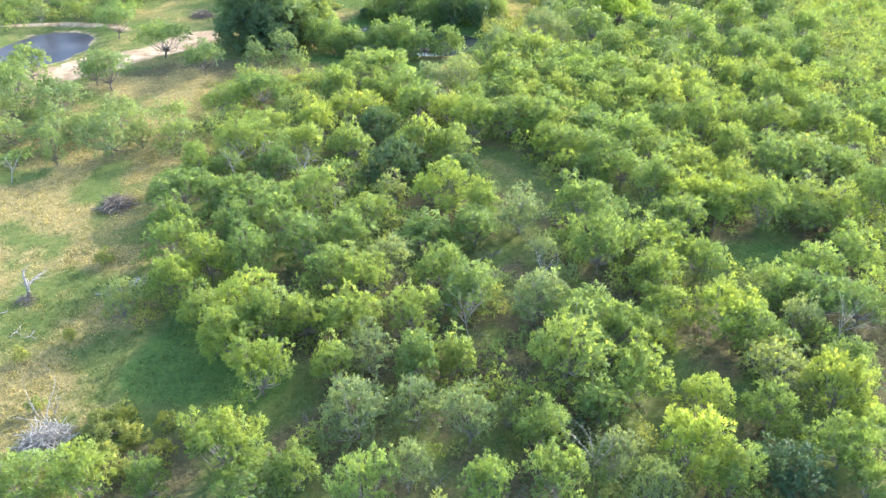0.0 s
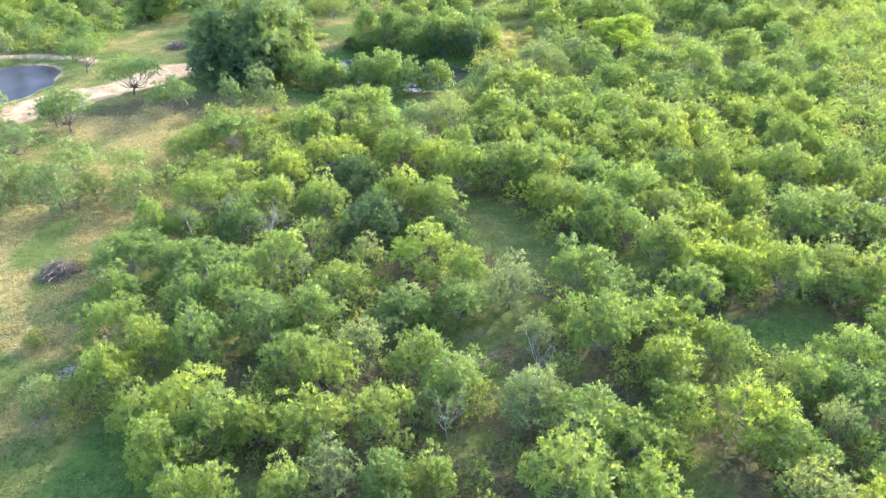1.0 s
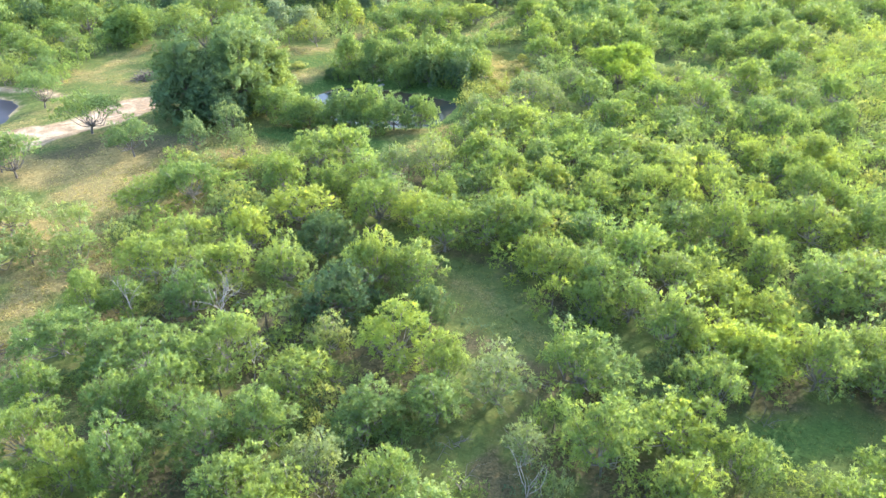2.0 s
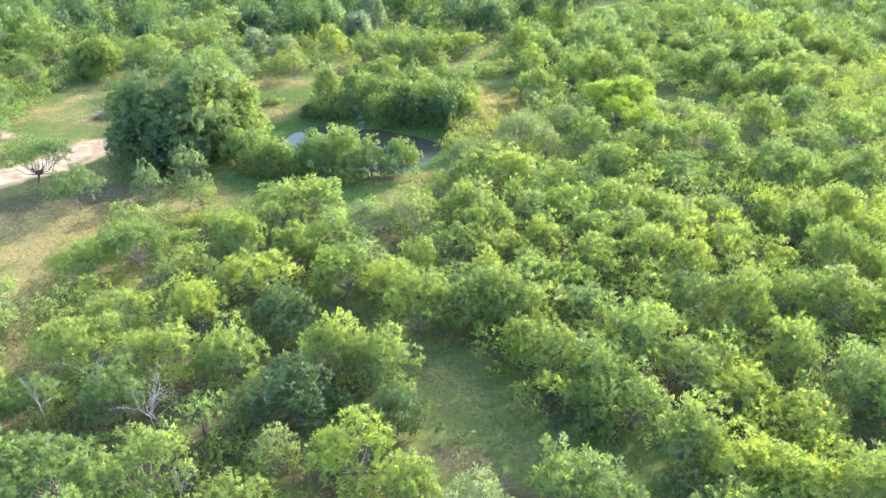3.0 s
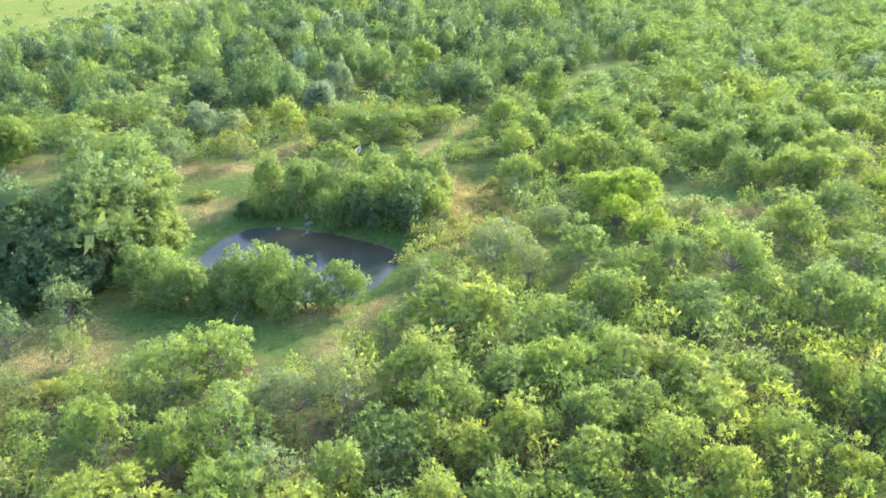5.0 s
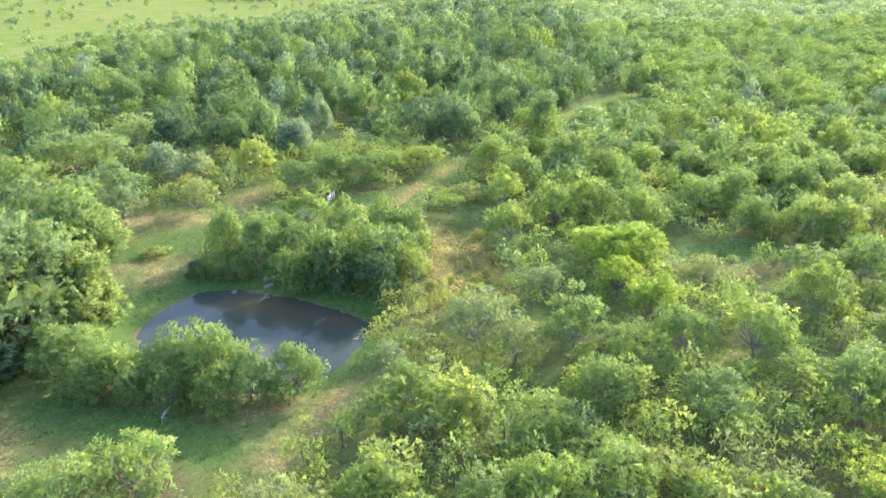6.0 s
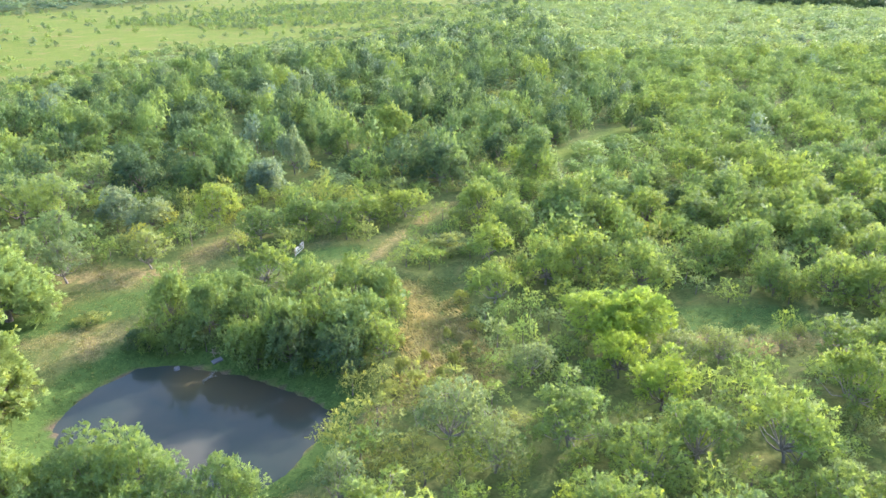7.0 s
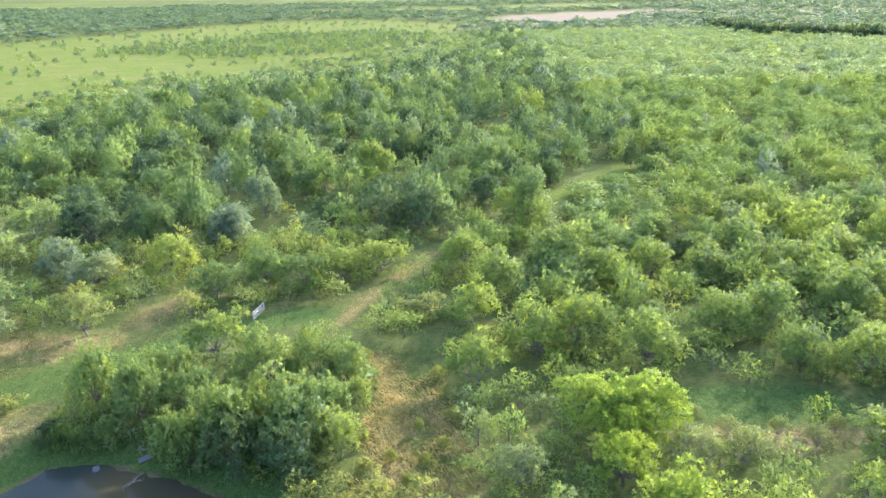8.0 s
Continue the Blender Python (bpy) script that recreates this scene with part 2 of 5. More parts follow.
def ground_material():
    m, t = material("grassland")
    geo = t.nodes.new("ShaderNodeNewGeometry").outputs["Position"]

    def noise_at(scale, detail=8.0, rough=0.62, swirl=1.2):
        n = node(t, "TexNoise", Scale=scale, Detail=detail, Roughness=rough, Distortion=swirl)
        t.links.new(geo, n.inputs["Vector"])
        return n.outputs["Fac"]

    def cover(name):
        n = t.nodes.new("ShaderNodeAttribute")
        n.attribute_name = name
        return n.outputs["Fac"]

    def frayed(name, noise, amount):
        """A cover's edge broken up by noise."""
        a = t.nodes.new("ShaderNodeMath")
        a.operation = "MULTIPLY_ADD"
        t.links.new(noise, a.inputs[0])
        a.inputs[1].default_value = amount
        t.links.new(cover(name), a.inputs[2])
        b = t.nodes.new("ShaderNodeMapRange")
        t.links.new(a.outputs[0], b.inputs[0])
        b.inputs[1].default_value, b.inputs[2].default_value = 0.28 + amount * 0.5, 0.75 + amount * 0.5
        return b.outputs[0]

    fine, middle, broad = noise_at(2.3), noise_at(0.21), noise_at(0.05, 4.0)
    grass = ramp(t, middle, [(0.30, (0.050, 0.078, 0.022)), (0.48, (0.078, 0.108, 0.030)), (0.60, (0.118, 0.128, 0.042)), (0.72, (0.178, 0.155, 0.066))])
    far = ramp(t, broad, [(0.35, (0.095, 0.130, 0.042)), (0.65, (0.150, 0.155, 0.058))])
    grass = mix(t, 0.35, grass, far)
    # green grass, with tree shade over some strips darkening the colour
    lush = ramp(t, fine, [(0.3, (0.050, 0.092, 0.024)), (0.7, (0.084, 0.130, 0.036))])
    dry = ramp(t, fine, [(0.25, (0.120, 0.108, 0.045)), (0.5, (0.198, 0.164, 0.070)), (0.75, (0.305, 0.246, 0.112))])
    bare = ramp(t, middle, [(0.3, (0.20, 0.140, 0.088)), (0.48, (0.285, 0.215, 0.140)), (0.66, (0.42, 0.345, 0.240))])
    mud = ramp(t, fine, [(0.3, (0.075, 0.060, 0.040)), (0.7, (0.15, 0.12, 0.08))])
    field = ramp(t, broad, [(0.3, (0.100, 0.150, 0.026)), (0.52, (0.128, 0.162, 0.034)), (0.70, (0.175, 0.165, 0.060))])
    stubble = ramp(t, middle, [(0.3, (0.175, 0.148, 0.098)), (0.7, (0.225, 0.192, 0.130))])
    litter = ramp(t, fine, [(0.28, (0.060, 0.056, 0.030)), (0.5, (0.088, 0.082, 0.042)), (0.72, (0.140, 0.120, 0.066))])
    colour = mix(t, frayed("litter", fine, 0.9), grass, litter)
    colour = mix(t, frayed("lush", middle, 1.2), colour, lush)
    colour = mix(t, frayed("dry", fine, 0.9), colour, dry)
    colour = mix(t, frayed("bare", middle, 0.5), colour, bare)
    colour = mix(t, frayed("mud", middle, 0.4), colour, mud)
    colour = mix(t, cover("field"), colour, field)
    colour = mix(t, cover("stubble"), colour, stubble)
    colour = mix(t, 0.8, colour, ramp(t, fine, [(0.28, (0.68, 0.68, 0.68)), (0.72, (1.28, 1.28, 1.25))]), "MULTIPLY")
    mottle = noise_at(0.8, 6.0)
    colour = mix(t, 0.9, colour, ramp(t, mottle, [(0.34, (0.70, 0.69, 0.66)), (0.5, (1.0, 1.0, 1.0)), (0.66, (1.18, 1.06, 0.95))]), "MULTIPLY")
    bsdf = node(t, "BsdfPrincipled", Roughness=0.95)
    bsdf.inputs["Specular IOR Level"].default_value = 0.03
    t.links.new(colour, bsdf.inputs["Base Color"])
    b = node(t, "Bump", Strength=0.6, Distance=0.15)
    t.links.new(fine, b.inputs["Height"])
    t.links.new(b.outputs[0], bsdf.inputs["Normal"])
    out = t.nodes.new("ShaderNodeOutputMaterial")
    t.links.new(bsdf.outputs[0], out.inputs[0])
    return m


def water_material(name, deep, shallow, rough, shoal_reflections=()):
    m, t = material(name)
    geo = t.nodes.new("ShaderNodeNewGeometry").outputs["Position"]
    n = node(t, "TexNoise", Scale=0.16, Detail=3.0)
    t.links.new(geo, n.inputs["Vector"])
    w = node(t, "TexNoise", Scale=2.2, Detail=3.0)
    t.links.new(geo, w.inputs["Vector"])
    bsdf = node(t, "BsdfPrincipled", Roughness=rough, IOR=1.33)
    bsdf.inputs["Specular IOR Level"].default_value = 0.18 if rough < 0.1 else 0.12
    colour = ramp(t, n.outputs["Fac"], [(0.4, deep), (0.7, shallow)])
    for sx, sy, reach, mud in shoal_reflections:  # soft patches: shallow bed, with reflections of grove and sky painted in
        far = node(t, "VectorMath")
        far.operation = "DISTANCE"
        t.links.new(geo, far.inputs[0])
        far.inputs[1].default_value = (sx, sy, WATER_Z)
        edge = node(t, "MapRange")
        t.links.new(far.outputs["Value"], edge.inputs[0])
        edge.inputs[1].default_value, edge.inputs[2].default_value = reach * 0.3, reach
        edge.inputs[3].default_value, edge.inputs[4].default_value = 0.85, 0.0
        colour = mix(t, edge.outputs[0], colour, mud)
    t.links.new(colour, bsdf.inputs["Base Color"])
    b = node(t, "Bump", Strength=0.05, Distance=0.05)
    t.links.new(w.outputs["Fac"], b.inputs["Height"])
    t.links.new(b.outputs[0], bsdf.inputs["Normal"])
    out = t.nodes.new("ShaderNodeOutputMaterial")
    t.links.new(bsdf.outputs[0], out.inputs[0])
    return m


def plain(name, rgb, rough, metal=0.0):
    m, t = material(name)
    n = node(t, "TexNoise", Scale=14.0, Detail=5.0)
    t.links.new(t.nodes.new("ShaderNodeTexCoord").outputs["Object"], n.inputs["Vector"])
    bsdf = node(t, "BsdfPrincipled", Roughness=rough, Metallic=metal)
    t.links.new(ramp(t, n.outputs["Fac"], [(0.3, tuple(0.75 * c for c in rgb)), (0.7, rgb)]), bsdf.inputs["Base Color"])
    out = t.nodes.new("ShaderNodeOutputMaterial")
    t.links.new(bsdf.outputs[0], out.inputs[0])
    return m


# ---------------------------------------------------------------- mesh helpers
def solid(name, verts, faces, mats, slots=None, attributes=(), normals=None):
    """A mesh from arrays; all its faces have as many corners as faces has columns. normals: one for each vertex, where given."""
    me = bpy.data.meshes.new(name)
    verts, faces = np.asarray(verts, np.float32), np.asarray(faces, np.int32)
    me.vertices.add(len(verts))
    me.vertices.foreach_set("co", verts.ravel())
    me.loops.add(faces.size)
    me.loops.foreach_set("vertex_index", faces.ravel())
    me.polygons.add(len(faces))
    me.polygons.foreach_set("loop_start", np.arange(0, faces.size, faces.shape[1], dtype=np.int32))
    for m in mats:
        me.materials.append(m)
    if slots is not None:
        me.polygons.foreach_set("material_index", np.asarray(slots, np.int32))
    for key, values in attributes:
        me.attributes.new(key, "FLOAT", "POINT").data.foreach_set("value", np.asarray(values, np.float32))
    me.update(calc_edges=True)
    if normals is not None:
        me.attributes.new("custom_normal", "FLOAT_VECTOR", "POINT").data.foreach_set("vector", np.asarray(normals, np.float32).ravel())
    return me


def halves(faces):
    """Four-sided faces cut into triangles."""
    return np.concatenate([faces[:, [0, 1, 2]], faces[:, [0, 2, 3]]])


def unit(v):
    return v / np.maximum(np.linalg.norm(v, axis=-1, keepdims=True), 1e-6)


def tube(points, radii, sides=5):
    """A tapered tube along points: vertices and four-sided faces."""
    points = np.asarray(points, float)
    along = unit(np.gradient(points, axis=0))
    ref = np.array([0.31, 0.17, 0.93]) if abs(along[0][2]) < 0.8 else np.array([1.0, 0.1, 0])
    u = unit(np.cross(along, ref))
    w = np.cross(along, u)
    a = np.arange(sides) * 2 * np.pi / sides
    ring = np.cos(a)[None, :, None] * u[:, None] + np.sin(a)[None, :, None] * w[:, None]
    v = (points[:, None] + ring * np.asarray(radii)[:, None, None]).reshape(-1, 3)
    f = [(i * sides + j, i * sides + (j + 1) % sides, (i + 1) * sides + (j + 1) % sides, (i + 1) * sides + j)
         for i in range(len(points) - 1) for j in range(sides)]
    return v, np.array(f)


def gather(pieces):
    vs, fs, k = [], [], 0
    for v, f in pieces:
        vs.append(v)
        fs.append(f + k)
        k += len(v)
    return np.concatenate(vs), np.concatenate(fs)


def sprays(rng, root, outward, size, soft=0.5, lay=0.0, dome=None):
    """Leaf sprays: blades that grow from each root the way it faces, half of them pointed and half fanned out. soft: how far the shading
    follows the rounded clump instead of the single blade. lay: how flat the blades lie on the clump. dome: the way that the rounded crown faces there. Vertices, faces, normals."""
    n = len(root)
    way = unit(unit(outward) * (0.9 - lay) + rng.normal(0, 0.55, (n, 3)))
    side = unit(np.cross(way, unit(outward) * (0.3 + 2.0 * lay) + rng.normal(0, 1, (n, 3))))
    s = (size * rng.uniform(0.6, 1.4, n))[:, None]
    wide = (rng.uniform(0.20, 0.38, n) * (1 + 0.4 * lay))[:, None] * s
    root = root - way * s * 0.5 * lay
    fan = (rng.uniform(0, 1, n) < 0.5)[:, None]
    a = np.where(fan, root, root + way * s)
    b = np.where(fan, root + way * s * 0.9 + side * wide, root + way * s * 0.1 - side * wide)
    c = np.where(fan, root + way * s * 0.9 - side * wide, root + way * s * 0.1 + side * wide)
    face = unit(np.cross(b - a, c - a))
    turned = (np.sum(face * (outward + np.array([0, 0, 0.4])), 1) < 0)[:, None]
    b, c = np.where(turned, c, b), np.where(turned, b, c)
    face = np.where(turned, -face, face)
    normal = unit(unit(outward if dome is None else dome) * soft + face * (1 - soft))
    return np.stack([a, b, c], 1).reshape(-1, 3), np.arange(n * 3).reshape(n, 3), np.repeat(normal, 3, axis=0)


def lobes_of(rng, count, radius, height, skirt, lump):
    """Centres and radii of the lobes that make up a crown: a broad uneven dome over open limbs."""
    k = np.arange(count) + 0.5
    rho = np.sqrt(k / count) * radius * 0.74 * rng.uniform(0.85, 1.1, count)
    ang = k * 2.39996 + rng.uniform(0, 6.28) + rng.normal(0, 0.25, count)
    edge = (rho / (radius * 0.74)) ** 2
    z = height * (0.78 - 0.28 * edge) + rng.normal(0, 0.11 * height, count) - skirt * height * 0.26 * edge * rng.uniform(0, 1.4, count)
    r = radius * rng.uniform(*lump, count) * (1 - 0.12 * edge)
    squeeze = rng.uniform(0.74, 1.24, 2)
    return np.stack([rho * np.cos(ang) * squeeze[0], rho * np.sin(ang) * squeeze[1], np.maximum(z, 0.2 * height)], 1), r


def crown(seed, radius=4.0, height=5.6, count=15, clumps=11, cards=11, size=0.40, skirt=1.0, loose=0.0, low=-0.5, tuft=0.09, soft=0.55, core=7, lump=(0.17, 0.42), lay=0.0, dome=0.0):
    """Leaves of a crown: lobes beset with clumps, each clump a tuft of blades. tuft: a clump's radius as a share of the
    crown's. core: large hidden inner sprays of each lobe, added to block light.
    lump: the lobes' radii. dome: how far the shading follows the whole crown.
    Vertices, faces, normals and a random number for each clump, then the lobes' centres and radii."""
    rng = np.random.default_rng(seed)
    c, r = lobes_of(rng, count, radius, height, skirt, lump)
    k = (np.arange(clumps) + 0.5) / clumps
    up, turn = 1 - (1 - low) * k, np.arange(clumps) * 2.39996
    ball = np.stack([np.sqrt(1 - up * up) * np.cos(turn), np.sqrt(1 - up * up) * np.sin(turn), up], 1)
    spin = rng.uniform(0, 6.28, count)
    d = np.stack([ball[None, :, 0] * np.cos(spin)[:, None] - ball[None, :, 1] * np.sin(spin)[:, None],
                  ball[None, :, 0] * np.sin(spin)[:, None] + ball[None, :, 1] * np.cos(spin)[:, None],
                  np.broadcast_to(ball[:, 2], (count, clumps))], -1)
    d = unit(d + rng.normal(0, 0.22, d.shape))
    clump = c[:, None] + d * (r[:, None] * rng.uniform(0.70, 1.10 + loose, (count, clumps)))[..., None] * np.array([1, 1, 0.9])
    e = unit(rng.normal(0, 1, (count, clumps, cards, 3)) + 0.9 * d[:, :, None] + np.array([0, 0, 0.45]))
    spread = (radius * tuft * rng.uniform(0.6, 1.4, (count, clumps)))[..., None, None]
    at = clump[:, :, None] + e * spread * rng.uniform(0.15, 1.0, (count, clumps, cards, 1))
    out = 0.45 * d[:, :, None] + 0.75 * e + 0.35 * unit(at - np.array([0, 0, 0.3 * height])) + np.array([0, 0, 0.2])
    mark = np.repeat(rng.uniform(0, 1, count * clumps), cards * 3)
    # big unseen blades inside each lobe, added to stop light leaking through
    inner = unit(rng.normal(0, 1, (count, core, 3)) + np.array([0, 0, 0.3]))
    hub = c[:, None] + inner * (r[:, None] * rng.uniform(0.0, 0.25, (count, core)))[..., None] - np.array([0, 0, 0.05 * height])
    reach = np.concatenate([np.full(at.size // 3, size), np.repeat(r * 0.78, core)])
    mark = np.concatenate([mark, np.full(count * core * 3, 0.4)])
    root, way = np.concatenate([at.reshape(-1, 3), hub.reshape(-1, 3)]), np.concatenate([out.reshape(-1, 3), inner.reshape(-1, 3)])
    lobe = np.concatenate([np.repeat(d.reshape(-1, 3), cards, axis=0), inner.reshape(-1, 3)])
    faced = unit(way) * (1 - dome) + dome * (0.9 * lobe + 1.1 * unit(root - np.array([0, 0, 0.35 * height])))
    v, f, n = sprays(rng, root, way, reach, soft, lay, faced)
    return (v, f, n, mark), c, r


def limbs(seed, centres, radii, height, thick=0.14, sides=5, twigs=0):
    """A low forking trunk whose limbs reach into every lobe."""
    rng = np.random.default_rng(seed + 77)
    pieces = []
    fork = np.array([rng.normal(0, 0.15), rng.normal(0, 0.15), height * 0.18])
    pieces.append(tube([(0, 0, -0.35), fork * 0.5 + rng.normal(0, 0.05, 3), fork], [thick * 1.5, thick * 1.15, thick], sides + 2))
    for c, r in zip(centres, radii):
        mid = fork * 0.5 + c * 0.5 + rng.normal(0, 0.25, 3) - np.array([0, 0, 0.1 * height])
        pieces.append(tube([fork, fork * 0.6 + mid * 0.4 + rng.normal(0, 0.1, 3), mid, c], [thick * 0.75, thick * 0.6, thick * 0.4, thick * 0.15], sides))
        for _ in range(twigs):
            tip = c + unit(rng.normal(0, 1, 3) + np.array([0, 0, 0.3])) * r * rng.uniform(0.9, 1.3)
            pieces.append(tube([c * 0.7 + mid * 0.3, (c + tip) / 2 + rng.normal(0, 0.12, 3), tip], [thick * 0.22, thick * 0.16, thick * 0.07], 3))
    return gather(pieces)


def part(name, me, parent, label=""):
    ob = new(name, me)
    ob.parent = parent
    return tagged(ob, label)


# ---------------------------------------------------------------- ground
def spaced(lo, near_lo, near_hi, hi, fine, grow=1.12, most=260):
    inner = list(np.arange(near_lo, near_hi + fine / 2, fine))
    up, step = [inner[-1]], fine
    while up[-1] < hi:
        step = min(step * grow, most)
        up.append(up[-1] + step)
    down, step = [inner[0]], fine
    while down[-1] > lo:
        step = min(step * grow, most)
        down.append(down[-1] - step)
    return np.array(down[:0:-1] + inner + up[1:])


def build_ground():
    xs, ys = spaced(-5000, -66, 66, 5000, 1.4, 1.07), spaced(-4000, 36, 262, 7000, 1.4, 1.06)
    gx, gy = np.meshgrid(xs, ys)
    x, y = gx.ravel(), gy.ravel()
    nx = len(xs)
    i = (np.arange(len(ys) - 1)[:, None] * nx + np.arange(nx - 1)[None]).ravel()
    near = poly_dist(x, y, POND)
    tank = poly_dist(x, y, TANK)
    dry = dryness(x, y)
    lush = np.maximum(np.maximum(lines(x, y, LUSH, 1.8), (1 - smooth(3.0, 7.0, near)) * (near > 0.4)), 0)
    lush = np.maximum(lush, lines(x, y, OPEN, 1.2) * 0.35)
    # dead leaves and twigs lie on the ground of the thicket
    wooded = smooth(-36, -29, x) * smooth(170, 135, y) * (1 - 0.75 * lines(x, y, OPEN, 1.5)) * (1 - lines(x, y, [(3.0, [(-28, 62), (-28, 52), (-18, 52)])], 2.0))
    litter = wooded * np.clip(3.2 * patches(x, y, 5.0, 21.0) - 1.05, 0, 1)
    # brown dirt patch following the oaks' cast shadow, darker than the grass
    litter = np.maximum(litter, 0.9 * lines(x, y, [(6.5, [(-48, 152), (-58, 150), (-66, 143)])], 4.0))
    bare = np.maximum(lines(x, y, BARE, 1.5), (1 - smooth(0.6, 2.6, tank)) * 0.6)
    mud = 1 - smooth(-0.1, 0.5, near)
    field = 1 - smooth(-14, 8, poly_dist(x, y, FIELD) + 8 * ripple(x * 0.1, y * 0.1))
    field = np.maximum(field, smooth(1150, 1400, y) * (ripple(x * 0.012, y * 0.03) > 0.25))
    field = np.maximum(field, lines(x, y, [(4.0, [(86, 324), (70, 304), (58, 292)])], 2.5))
    stubble = 1 - smooth(-10, 10, poly_dist(x, y, STUBBLE))
    me = solid("ground", np.stack([x, y, land(x, y)], 1), np.stack([i, i + 1, i + nx + 1, i + nx], 1), [ground_material()], None,
               (("dry", dry), ("litter", litter), ("lush", lush), ("bare", bare), ("mud", mud), ("field", field), ("stubble", stubble)))
    me.polygons.foreach_set("use_smooth", np.ones(len(me.polygons), bool))
    tagged(new("ground", me), "rough rangeland with green and straw coloured grass", "ground", kind="structure")


def water(name, outline, z, mat, label):
    cx, cy = np.mean(outline, 0)
    bm = bmesh.new()
    vs = [bm.verts.new((cx + (px - cx) * 1.12, cy + (py - cy) * 1.12, z)) for px, py in outline]
    bm.faces.new(vs)
    me = bpy.data.meshes.new(name)
    bm.to_mesh(me)
    me.materials.append(mat)
    tagged(new(name, me), label, "water", kind="structure")


build_ground()
# brown and pale patches below paint in reflections as well as shallows
water("water_1", POND, WATER_Z, water_material("pond_water", (0.034, 0.045, 0.036), (0.044, 0.050, 0.038), 0.05,
      [(-10, 188.5, 6.5, (0.085, 0.070, 0.036)), (-3, 186.5, 7.5, (0.066, 0.056, 0.032)), (4, 182.5, 4.5, (0.060, 0.052, 0.032)), (-7, 173.0, 5.0, (0.095, 0.090, 0.066))]), "still grey-brown water of a stock pond")
water("water_2", TANK, TANK_Z - 0.05, water_material("tank_water", (0.030, 0.029, 0.036), (0.046, 0.043, 0.050), 0.30), "dark water of a shallow muddy tank")

